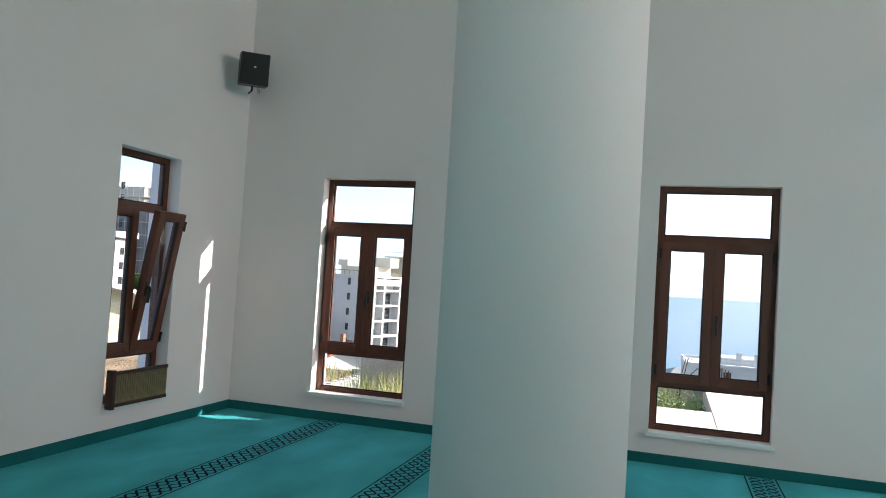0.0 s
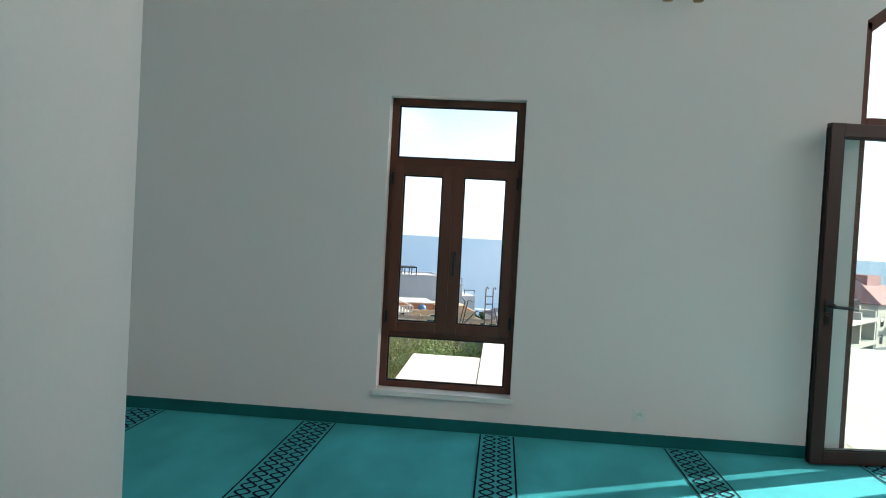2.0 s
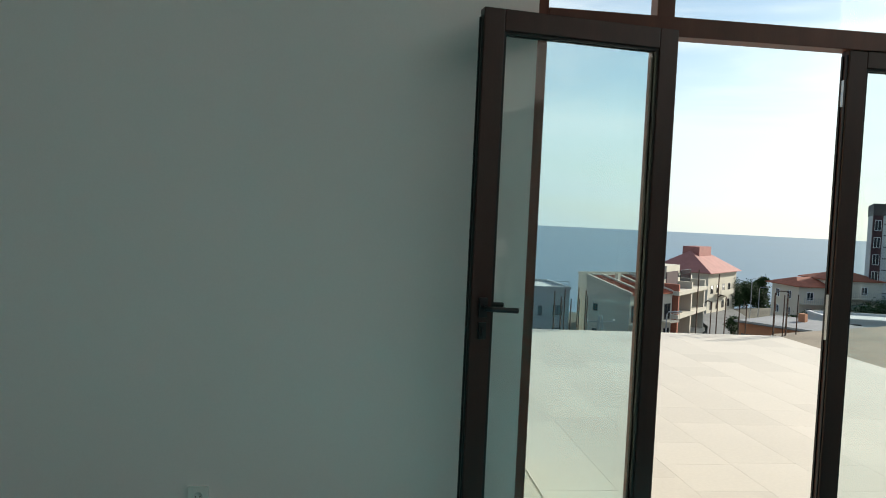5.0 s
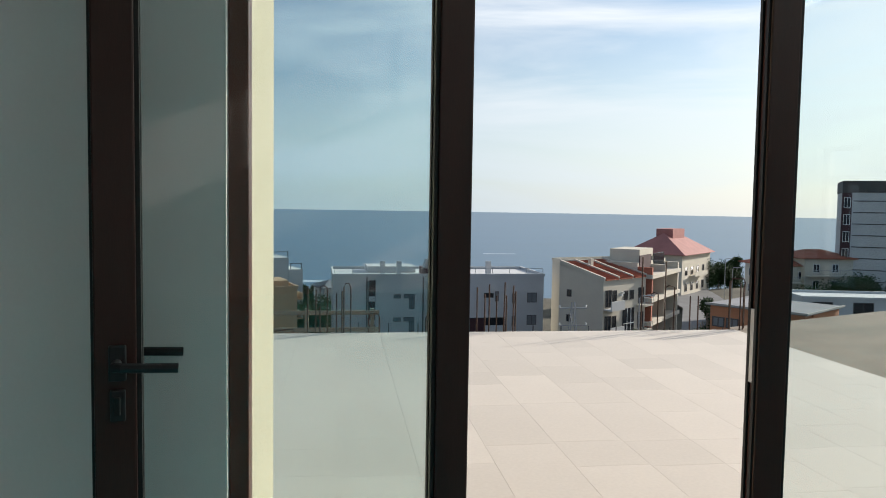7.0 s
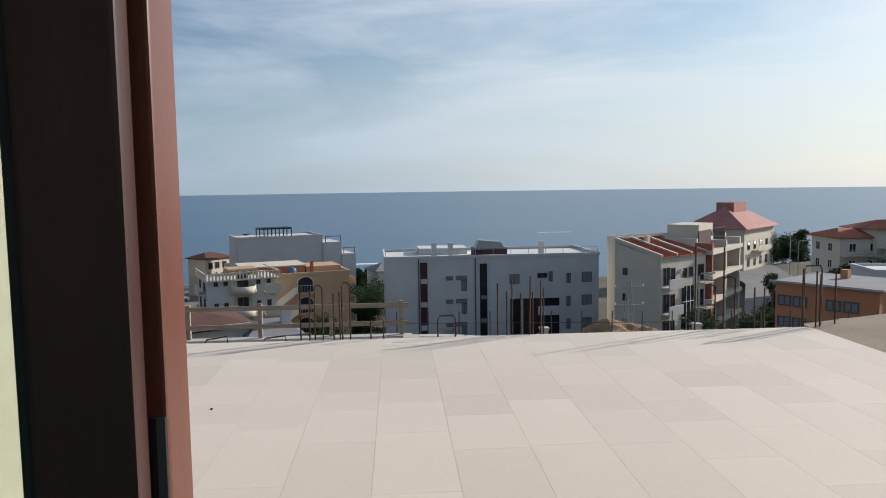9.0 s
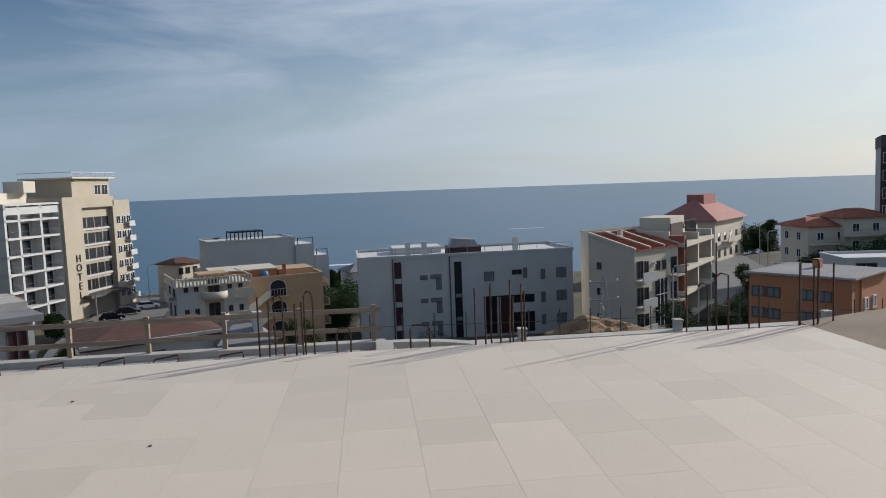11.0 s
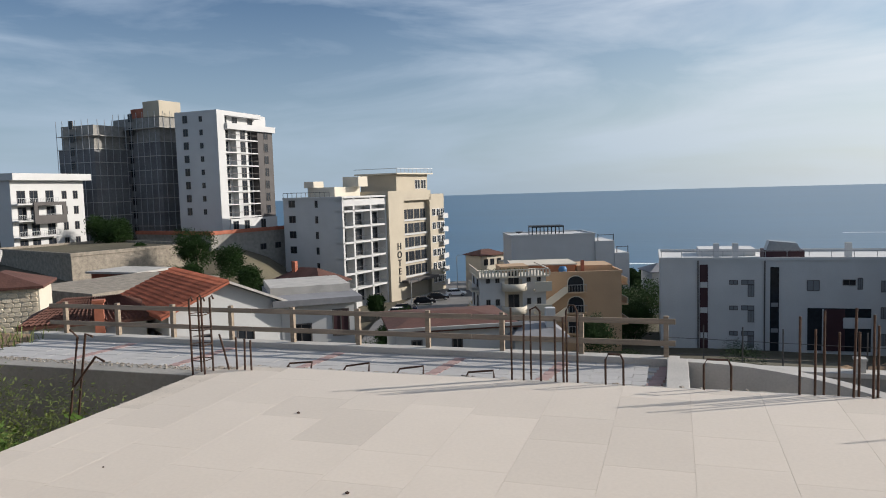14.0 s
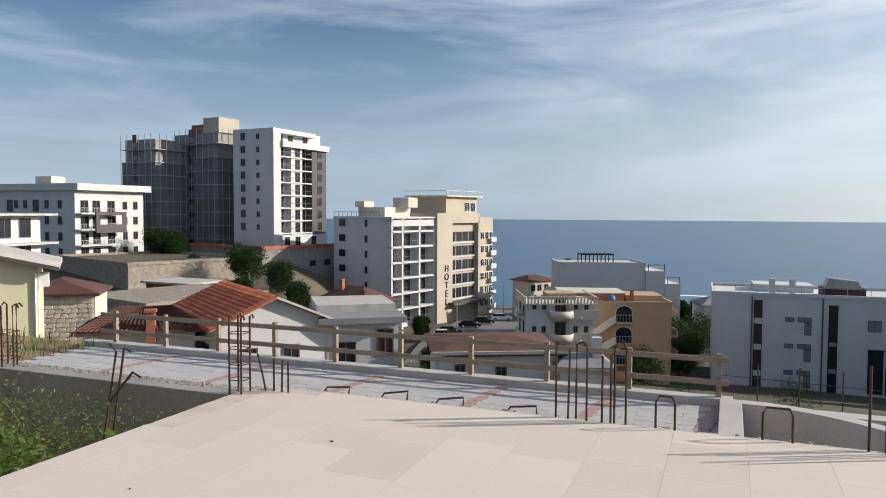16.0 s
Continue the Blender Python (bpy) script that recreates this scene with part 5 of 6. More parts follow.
for z in st[1:-1]:
    h.box("window_band", (TX + 5.6, 0.1, z + 0.0, TX + 15.4, 0.4, z + 0.35), WHITE_WALL)
    h.windows("R", [TX + 5.8 + 2.4 * i for i in range(4)], [z + 0.4], 2.1, 2.1, "dark", 0.38)
h.box("canopy", (TX + 4, -2.2, 3.4, TX + 16, 0.4, 4.0), DARK_CLAD)
for i, ch in enumerate("HOTEL"):
    cu = bpy.data.curves.new("letter", "FONT")
    cu.body, cu.size, cu.extrude, cu.align_x = ch, 2.0, 0.06, "CENTER"
    ob = new("letter", cu)
    cu.materials.append(LETTER)
    ob.parent = h.ob
    ob.matrix_basis = pose(TX + 3.3, -0.68, 10.6 - 1.75 * i, 90, 0, 0)
h.box("tan_block", (TX + 15.5, -0.6, -6, TX + 21.5, 14, h.h + 0.2), TAN_WALL)
for z in st[:-1]:
    h.windows("R", [TX + 16.3, TX + 18.2, TX + 20], [z + 0.7], 1.5, 1.6, "white", -0.6)
    h.balcony("R", TX + 19.6, z + 0.2, 2.2, 1.5, WHITE_WALL, False)
h.box("roof_storey", (TX + 6, 1.5, h.h + 0.2, TX + 18, 11, h.h + 4.6), TAN_WALL)
h.box("roof_slab", (TX + 5, 0.5, h.h + 4.6, TX + 19, 12, h.h + 4.9), BEIGE_WALL)
h.windows("R", [TX + 13, TX + 15.4], [h.h + 1.4], 2.0, 2.0, "white", 1.5)
part("roof_railing", bm_boxes((TX + 5, 0.6, h.h + 5.8, TX + 19, 0.66, h.h + 5.9), (TX + 5, 0.6, h.h + 5.8, TX + 5.06, 12, h.h + 5.9), *[(TX + 5 + 1.5 * i, 0.6, h.h + 4.9, TX + 5.07 + 1.5 * i, 0.66, h.h + 5.8) for i in range(10)]), GALV, h.ob)

# street cluster below
h = House("white_corner_flats", "white flats with rounded tan balconies and a roof terrace", -17.4, 82.2, 23, 7.8, 7, -15.0, -9.1, WHITE_WALL, "apartment house", 5)
h.body()
h.box("roof_slab", (-0.3, -0.5, h.h, 8.1, 7.2, h.h + 0.15), BEIGE_WALL)
part("roof_balustrade", bm_boxes((-0.3, -0.5, h.h + 0.85, 8.1, -0.38, h.h + 0.97), (-0.3, -0.38, h.h + 0.85, -0.18, 7.2, h.h + 0.97), (7.98, -0.38, h.h + 0.85, 8.1, 7.2, h.h + 0.97),
                               *[(-0.3 + 0.38 * i, -0.5, h.h + 0.15, -0.12 + 0.38 * i, -0.38, h.h + 0.85) for i in range(23)],
                               *[(-0.3, 0.2 + 0.5 * i, h.h + 0.15, -0.18, 0.42 + 0.5 * i, h.h + 0.85) for i in range(14)]), BEIGE_WALL, h.ob, "tan balustrade round the roof terrace")
h.box("roof_room", (3.0, 3.5, h.h + 0.15, 6.5, 6.8, h.h + 0.9), ORANGE_WALL)
# no recess is cut: its shade is a flat tan panel
h.box("recess_shade_panel", (2.9, -0.03, -2, 5.0, 0.05, h.h - 0.2), TAN_WALL, "flat tan panel coloured as the shaded recess between the wings")
ROUND = mesh_of("balcony", bm_lathe([(0.1, 0), (1.45, 0), (1.45, 0.85), (1.33, 0.85), (1.33, 0.15), (0.1, 0.15)], 24), BEIGE_WALL)
for z in (-0.9, 1.75, 4.4):
    part("balcony", ROUND, None, h.ob, "rounded tan balcony", pose(4.0, -0.15, z))
    h.window("R", 3.3, z + 0.25, 1.3, 1.9, "dark", -0.03)
    h.windows("R", [0.7, 1.8, 5.5, 6.7], [z + 0.9], 0.5, 0.75)
    h.balcony("R", 6.3, z, 2.0, 0.9, BEIGE_WALL, False)
    h.balcony("L", 1.0, z, 2.6, 0.9, BEIGE_WALL, False)
    h.windows("L", [1.4, 4.6], [z + 0.3], 0.9, 1.7)
leafy("roof_plants", [((-17.2 + 0.7 * i, 82.6 + 0.3 * i, -8.3), (0.45, 0.4, 0.25)) for i in range(7)], 90, 0.09, DARK_LEAF, "green plants along the roof balustrade", 71)
h = House("ochre_flats", "ochre flats with arched loggias and outer stairs", -11.9, 90.7, 18, 10.2, 8, -16.5, -9.7, ORANGE_WALL, "apartment house", 5)
h.body(parapet=0.35)
arch = [(0, 0), (1.9, 0), (1.9, 1.2)] + [(0.95 + 0.95 * math.cos(q), 1.2 + 0.75 * math.sin(q)) for q in [math.pi * i / 10 for i in range(1, 10)]] + [(0, 1.2)]
for z in (-0.6, 2.0, 4.6):
    # solid dark arch that paints the loggia's inner shade on the wall
    part("arch_shade_infill", bm_prism(arch, -0.05, 0.3), FAR_GLASS, h.ob, "dark arched infill coloured as the shade inside a loggia", pose(3.5, 0, z))
    ring = bm_prism([(x * 1.12 - 0.11, zz * 1.07) for x, zz in arch], -0.04, 0.1)
    part("arch_surround", ring, BEIGE_WALL, h.ob, "pale arch surround", pose(3.5, 0, z - 0.02))
    h.balcony("R", 3.1, z, 2.6, 0.8)
for i in range(2):
    z = 0.2 + 2.6 * i
    st_ = bm_prism([(0.2, z), (0.7, z), (3.3, z + 1.9), (3.3, z + 2.6), (2.9, z + 2.6), (0.2, z + 0.7)], -1.1, -0.95)
    part("stair_wall", st_, BEIGE_WALL, h.ob, "sloping outer stair wall")
    for k in range(9):
        h.box("stair_step", (0.4 + 0.29 * k, -0.95, z + 0.1 + 0.24 * k, 0.75 + 0.29 * k, 0, z + 0.35 + 0.24 * k), BEIGE_WALL)
for z in (0.2, 2.7, 5.2):
    h.box("side_balcony", (10.2, 0.3, z, 11.1, 4, z + 0.15), ORANGE_WALL)
    h.box("side_balcony_front", (11.0, 0.3, z + 0.15, 11.1, 4, z + 0.9), BEIGE_WALL)
h.box("upper_storey", (-3.0, 3, h.h, 5, 9, h.h + 0.9), TERRACOTTA)
h.box("upper_storey_coping", (-3.2, 2.8, h.h + 0.9, 5.2, 9.2, h.h + 1.05), BEIGE_WALL)
h.box("upper_parapet", (5.2, 3, h.h, 9.8, 8, h.h + 0.75), ORANGE_WALL)
h.box("chimney", (5.6, 2.2, h.h, 6.0, 2.6, h.h + 1.5), BRICKWORK)
part("water_tank", bm_lathe([(0.1, 0), (0.5, 0), (0.55, 0.5), (0.4, 0.8), (0.05, 0.85)], 14), material("blue_plastic", (0.05, 0.16, 0.32), 0.5, var=0.1), h.ob, "blue plastic water tank", pose(3.2, 2.0, h.h))
h = House("long_white_block", "long plain white block with a roof terrace", -23.4, 126.9, 21, 15.0, 10, -14.5, -7.4, WHITE_WALL, "building", 6)
h.body(parapet=0.25)
h.box("lower_wing", (15.0, -0.4, -6, 18.4, 8, h.h - 1.2), WHITE_WALL)
h.box("lower_wing", (18.4, -0.6, -6, 21.0, 8, h.h - 3.4), WHITE_WALL)
for x, z in ((15.4, -1.2), (18.2, -1.2), (18.8, -3.4), (20.8, -3.4)):
    h.box("roof_post", (x, -0.3, h.h + z, x + 0.12, -0.18, h.h + z + 1.2), FAR_FRAME)
h.box("roof_rail", (15.4, -0.3, h.h - 0.2, 18.3, -0.2, h.h - 0.1), FAR_FRAME)
h.box("roof_rail", (18.8, -0.3, h.h - 2.4, 20.9, -0.2, h.h - 2.3), FAR_FRAME)
part("lean_to", bm_prism([(9.5, -4), (14.5, -4), (14.5, 1.6), (9.5, 0.2)], -1.2, 0), WHITE_WALL, h.ob, "white lean-to against the block")
part("roof_pergola", bm_boxes((4, 1.5, h.h + 1.4, 9.8, 5.2, h.h + 1.65), *[(4 + 1.4 * i, y, h.h, 4.16 + 1.4 * i, y + 0.16, h.h + 1.4) for i in range(5) for y in (1.5, 5)]), RUBBER, h.ob, "dark steel roof pergola")
part("dish", bm_lathe([(0.05, 0), (0.5, 0.1), (0.7, 0.35)], 14), FAR_FRAME, h.ob, "dark round dish on the roof", pose(1.6, 1.0, h.h + 0.5))
h = House("far_terraced_house", "small pale terraced house with a brown tiled roof", -36.4, 154.9, 55, 6.8, 5.4, -16.5, -13.4, BEIGE_WALL, "house", 5)
h.body()
h.hip_roof(0, 0, 6.8, 5.4, h.h, 1.1, TILE_BROWN)
h.windows("R", [0.8, 2.6, 4.6], [0.8], 1.2, 1.4)
h = House("tiered_cream_flats", "cream flats stepping up the slope in tiers", -29.0, 150.0, 30, 8, 8, -17.0, -9.8, BEIGE_WALL, "apartment house", 5)
for i, z in enumerate((2.4, 4.8, 7.2)):
    h.box("tier", (1.2 * i, 1.4 * i, -4, 8, 8, z))
    h.box("tier_parapet", (1.2 * i - 0.1, 1.4 * i - 0.1, z, 8, 1.4 * i + 0.1, z + 0.6), WHITE_WALL)
    h.windows("R", [1.2 * i + 0.7, 1.2 * i + 2.8], [z - 2.0], 1.3, 1.5, "dark", 1.4 * i)
h = House("orchard_house", "small white house among dark trees", 0.5, 128.0, 20, 6, 6, -17.5, -13.6, WHITE_WALL, "house", 5)
h.body()
h.hip_roof(0, 0, 6, 6, h.h, 1.2, GREY_ROOF)
h.windows("R", [1.2, 3.6], [1.2], 1.0, 1.2)

# modern white block
h = House("modern_block", "modern pale three-storey block with dark window strips", 2.4, 97.1, 2, 29.6, 12, -19.6, -8.5, GREY_WALL, "apartment house", 5)
h.body(parapet=0.4)
H3 = (0.3, 3.5, 6.7)
h.box("window_strip", (4.75, -0.08, -2, 5.7, 0.05, 10.6), MAROON)
for z in (2.0, 5.2, 8.4):
    h.box("strip_band", (4.8, -0.12, z - 0.7, 5.65, 0.05, z), GREY_WALL)
h.box("downpipe", (4.45, -0.15, -3, 4.6, 0, h.h), FAR_FRAME)
h.box("stair_strip", (12.9, -0.08, -1.5, 13.9, 0.05, 10.3), FAR_GLASS)
for z in (2.2, 5.4):
    h.box("strip_band", (13.0, -0.12, z, 13.8, 0.05, z + 0.5), SHUTTER)
h.box("downpipe", (12.2, -0.15, -3, 12.35, 0, h.h), FAR_FRAME)
for z in H3:
    h.windows("R", [8.2], [z + 1.4], 1.0, 0.55, "shut")
    h.windows("R", [9.6], [z + 1.4], 1.5, 0.6, "shut")
    h.windows("R", [10.35], [z - 0.1], 0.75, 1.5, "shut")
    h.windows("R", [25.0], [z + 0.6], 0.6, 1.4, "shut")
    h.windows("R", [27.2], [z + 0.7], 1.4, 1.4, "shut")
h.window("R", 17.0, 7.4, 1.4, 1.3, "shut")
h.window("R", 20.9, 8.1, 1.4, 0.7, "dark")
h.window("R", 22.5, 7.6, 0.55, 1.4, "shut")
# flush dark panel whose colour gives the entrance recess its shade
h.box("entrance_shade_panel", (17.1, -0.06, 0.1, 24.0, 0.06, 5.3), FAR_GLASS)
h.box("maroon_panel", (19.0, -0.10, 0.1, 21.2, 0.06, 5.2), MAROON)
h.box("white_post", (18.7, -0.14, 0.1, 18.9, 0.06, 5.2), WHITE_WALL)
h.box("balcony_front", (21.0, -0.14, 2.9, 24.0, 0.06, 4.2), GREY_WALL)
h.box("roof_hut", (12.4, 1.5, h.h, 17.0, 5, h.h + 1.1), MAROON)
part("skylight", bm_prism([(12.6, h.h + 1.1), (16.6, h.h + 1.1), (16.1, h.h + 2.0), (13.0, h.h + 2.3)], 1.4, 3.5), GALV, h.ob, "sloping metal skylight")
for x in (6.6, 8.9, 21.9):
    h.box("chimney", (x, 3, h.h, x + 0.7, 3.7, h.h + 1.9), WHITE_WALL)
h.box("roof_deck", (5, 6, h.h + 0.02, 12, 11, h.h + 0.9), GREY_WALL)
part("roof_railing", bm_boxes((0.1, 0.3, h.h + 1.1, 29.5, 0.36, h.h + 1.16), *[(0.1 + 2.45 * i, 0.3, h.h + 0.4, 0.16 + 2.45 * i, 0.36, h.h + 1.1) for i in range(13)]), GALV, h.ob)

# beige flats with a red roof
h = House("beige_flats", "beige four-storey flats with small balconies and red shed roofs", 34.1, 80.1, 35, 9.2, 6.5, -17.5, -7.2, BEIGE_WALL, "apartment house", 5)
h.body()
RISE = 1.6
gb = bmesh.new()
a = [gb.verts.new((x, y, h.h + z)) for x in (0, 9.2) for y, z in ((0, 0), (6.5, RISE), (6.5, 0))]
for f in ((0, 1, 2), (5, 4, 3), (0, 3, 4, 1), (1, 4, 5, 2), (2, 5, 3, 0)):
    gb.faces.new([a[i] for i in f])
part("gable", gb, BEIGE_WALL, h.ob)
for x0, x1 in ((0.25, 2.9), (3.3, 5.9), (6.3, 8.9)):
    rb = bmesh.new()
    v = [rb.verts.new((x, y, h.h + z + dz)) for dz in (0.02, 0.16) for x, y, z in ((x0, -0.25, -0.06), (x1, -0.25, -0.06), (x1, 6.5, RISE), (x0, 6.5, RISE))]
    for f in ((3, 2, 1, 0), (4, 5, 6, 7), (0, 1, 5, 4), (1, 2, 6, 5), (2, 3, 7, 6), (3, 0, 4, 7)):
        rb.faces.new([v[i] for i in f])
    rf = part("roof", rb, TILE_ROOF, h.ob, "sloping red tiled strip")
    h.tiles_on(rf, (x0, -0.25, h.h + 0.1), (x1, -0.25, h.h + 0.1), (x1, 6.5, h.h + RISE + 0.16), (x0, 6.5, h.h + RISE + 0.16), 10, 9, TILE_ROOF)
for x in (0.0, 2.92, 5.92, 8.95):
    rb = bmesh.new()
    v = [rb.verts.new((xx, y, h.h + z)) for xx in (x, x + 0.3) for y, z in ((-0.1, -0.2), (6.5, RISE - 0.2), (6.5, RISE + 0.45), (-0.1, 0.35))]
    for f in ((0, 1, 2, 3), (7, 6, 5, 4), (0, 4, 5, 1), (1, 5, 6, 2), (2, 6, 7, 3), (3, 7, 4, 0)):
        rb.faces.new([v[i] for i in f])
    part("roof_upstand", rb, BEIGE_WALL, h.ob)
h.box("chimney", (3.6, 4.4, h.h, 4.1, 4.9, h.h + 2.2), BEIGE_WALL)
st = floors(3, 0.8, 3.1)
h.windows("L", [4.6], [z + 0.9 for z in st], 0.7, 0.9)
h.windows("R", [0.4], [z for z in st], 1.3, 2.1)
for z in st:
    h.balcony("R", 0.2, z - 0.1, 2.8, 1.1, WHITE_WALL, False)
    h.window("R", 1.9, z + 0.2, 0.9, 1.8)
h.box("glazed_bay", (4.2, -0.1, 1.0, 6.6, 0.05, 6.6), FAR_GLASS, "tall blue-grey glazed stair bay")
for x in (5.0, 5.8):
    h.box("bay_mullion", (x, -0.14, 1.0, x + 0.08, -0.1, 6.6), WHITE_FRAME)
for z in (2.8, 4.7):
    h.box("bay_mullion", (4.2, -0.14, z, 6.6, -0.1, z + 0.08), WHITE_FRAME)
h.windows("R", [4.3, 5.6], [st[2] + 0.6], 0.9, 1.2)
for z in st:
    h.balcony("R", 7.1, z - 0.1, 2.1, 1.2)
    h.window("R", 7.5, z, 1.3, 2.0)
for x in (3.4, 3.7):
    part("air_conditioner", bm_boxes((x, -0.35, st[2] + 1.2 + (x - 3.4), x + 0.25, 0, st[2] + 1.45 + (x - 3.4))), WHITE_PLASTIC, h.ob, "", None, 0.02)

h = House("half_built_flats", "half-built flats with open floors", 42.2, 85.5, 50, 13, 6, -17.5, -5.6, BEIGE_WALL, "apartment house", 5)
h.body(0, 1.6)
h.box("stair_head", (2, 2, h.h, 8, 6, h.h + 1.6), BEIGE_WALL)
for z in floors(4, 1.5, 3.0):
    h.box("floor_slab", (-0.4, -0.5, z - 0.5, 13.5, 1.6, z), BEIGE_WALL)
    # dark sheets on the solid body, coloured as shade inside the open floors
    h.box("shade_sheet", (0.6, 1.5, z + 0.1, 5.6, 1.62, z + 2.3), MAROON)
    h.box("shade_sheet", (7, 1.5, z + 0.1, 12, 1.62, z + 2.3), FAR_GLASS)
for x in (0.0, 6.0, 12.6):
    h.box("pillar", (x, -0.3, -4, x + 0.5, 1.6, h.h - 0.5), BRICKWORK if x == 0 else BEIGE_WALL)
h = House("low_flats_behind", "low pale flats behind, with a flat roof", 37.5, 96.0, 20, 11, 8, -16, -6.6, BEIGE_WALL, "apartment house", 5)
h.body(parapet=0.4)
# pink-roofed villa
h = House("pink_roofed_villa", "large villa with a broad pink stepped roof", 79.5, 152.5, 45, 20, 13, -19.0, -9.0, BEIGE_WALL, "house", 6)
h.body()
h.hip_roof(0, 0, 20, 13, h.h, 4.6, PINK_ROOF, 0.9, 0.3)
h.box("roof_lantern", (6, 4.5, h.h + 2.6, 14, 8.5, h.h + 5.6), PINK_ROOF)
h.windows("R", [2, 6, 10, 14], [1.5, 5.2], 1.6, 1.9)
h.balcony("R", 5, 5, 9, 1.4, BEIGE_WALL, False)
h.windows("L", [3, 8], [5.5], 1.5, 1.6)

# terracotta workshop near the drive
h = House("terracotta_house", "terracotta two-storey house with a flat grey roof", 28.5, 34.4, 35, 5.2, 5.4, -9.6, -4.3, TERRACOTTA, "house", 4)
h.body()
h.box("roof", (-0.2, -0.2, h.h, 5.4, 5.6, h.h + 0.10), GREY_ROOF)
part("roof_edge", bm_boxes((-0.25, -0.25, h.h + 0.05, 5.45, -0.19, h.h + 0.16), (-0.25, -0.19, h.h + 0.05, -0.19, 5.65, h.h + 0.16)), CONCRETE_PALE, h.ob)
h.windows("L", [0.97, 1.87, 3.65, 4.5], [2.85, 4.05], 0.75, 0.6, "shut")
h.windows("R", [1.6, 2.8], [2.2, 3.5], 0.5, 0.7, "white")
h.box("downpipe", (1.0, -0.1, -3, 1.12, 0, h.h), TERRACOTTA)
h.box("chimney", (3.5, 3.0, h.h, 3.9, 3.4, h.h + 0.6), TERRACOTTA)
h = House("low_grey_hall", "low grey hall with a flat pale roof", 50.0, 66.0, -12, 17, 6, -10.5, -7.5, GREY_WALL, "building", 4)
h.body(parapet=0.25)
h.windows("R", [1, 5, 9], [1.5], 2.0, 1.2)
for nm, x, y, w, z1 in (("grey_villa", 75.5, 112.0, 7, -7.9), ("grey_villa", 81.0, 111.0, 9, -6.6)):
    h = House(nm, "pale stone villa with a red hipped roof", x, y, 0, w, 8, -16, z1, BEIGE_WALL, "house", 5)
    h.body()
    h.hip_roof(0, 0, w, 9, h.h, 1.3, TILE_ROOF, 0.5, 0.35)
    h.balcony("R", 0.4, h.h - 2.9, w - 0.8, 1.2, BEIGE_WALL)
    h.windows("R", [1.5, 5.0], [h.h - 2.4, h.h - 5.2], 1.2, 1.4, "white")
    h.windows("L", [2, 5.5], [h.h - 2.4, h.h - 5.2], 1.2, 1.4, "white")
h = House("striped_tower", "tall tower striped in white and dark bands", 88.2, 112.1, -33, 24, 14, -14, 4.6, WHITE_WALL, "tower block", 6)
h.body()
h.box("dark_attic", (-0.1, -0.1, h.h, 24, 14, h.h + 2.0), DARK_CLAD)
for z in floors(9, 1.5, 1.95):
    h.box("dark_band", (1.6, -0.06, z, 24, 0.02, z + 0.16), DARK_CLAD)
h.box("dark_corner", (-0.08, -0.1, 0, 1.4, 1.0, h.h), MAROON)
h.windows("R", [0.2], floors(6, 1.5, 2.9), 1.0, 1.8, "white", -0.1)
h.box("podium", (-3, -3, -4, 26, 12, 2.2), DARK_CLAD)


# ---- trees, poles, cars ----
def tree(x, y, hgt, r, seed, label="dark green roadside tree", tall=1.0, name="tree"):
    z = land(x, y) - 0.2
    rnd = random.Random(seed)
    ob = thing(name, label, "tree", pose(x, y, z))
    part("trunk", bm_tube([(0, 0, 0), (0.05 * hgt * 0.3, 0, hgt * 0.3), (0, 0.02, hgt * 0.75)], 0.035 * hgt * 0.7, 7), TIMBER, ob)
    for k in range(4):
        a = rnd.uniform(0, 6.28)
        part("limb", bm_tube([(0, 0, hgt * 0.3), (math.cos(a) * r * 0.5, math.sin(a) * r * 0.5, hgt * 0.6)], 0.018 * hgt * 0.6, 5), TIMBER, ob)
    vs, fs = [], []
    for k in range(9):
        t = k / 8
        c = (rnd.uniform(-0.45, 0.45) * r, rnd.uniform(-0.45, 0.45) * r, hgt * ((0.14 + 0.78 * t) if tall > 1 else (0.35 + 0.55 * t)))
        q = r * (0.75 - 0.35 * t) if tall > 1 else r * 0.62
        leaf_cloud(rnd, c, (q, q, q * 0.8), 760, 0.12 * max(1.0, hgt / 7, math.hypot(x, y) / 70), vs, fs)
    me = bpy.data.meshes.new("crown")
    me.from_pydata(vs, [], fs)
    me.materials.append(DARK_LEAF)
    part("crown", me, None, ob)
    return ob


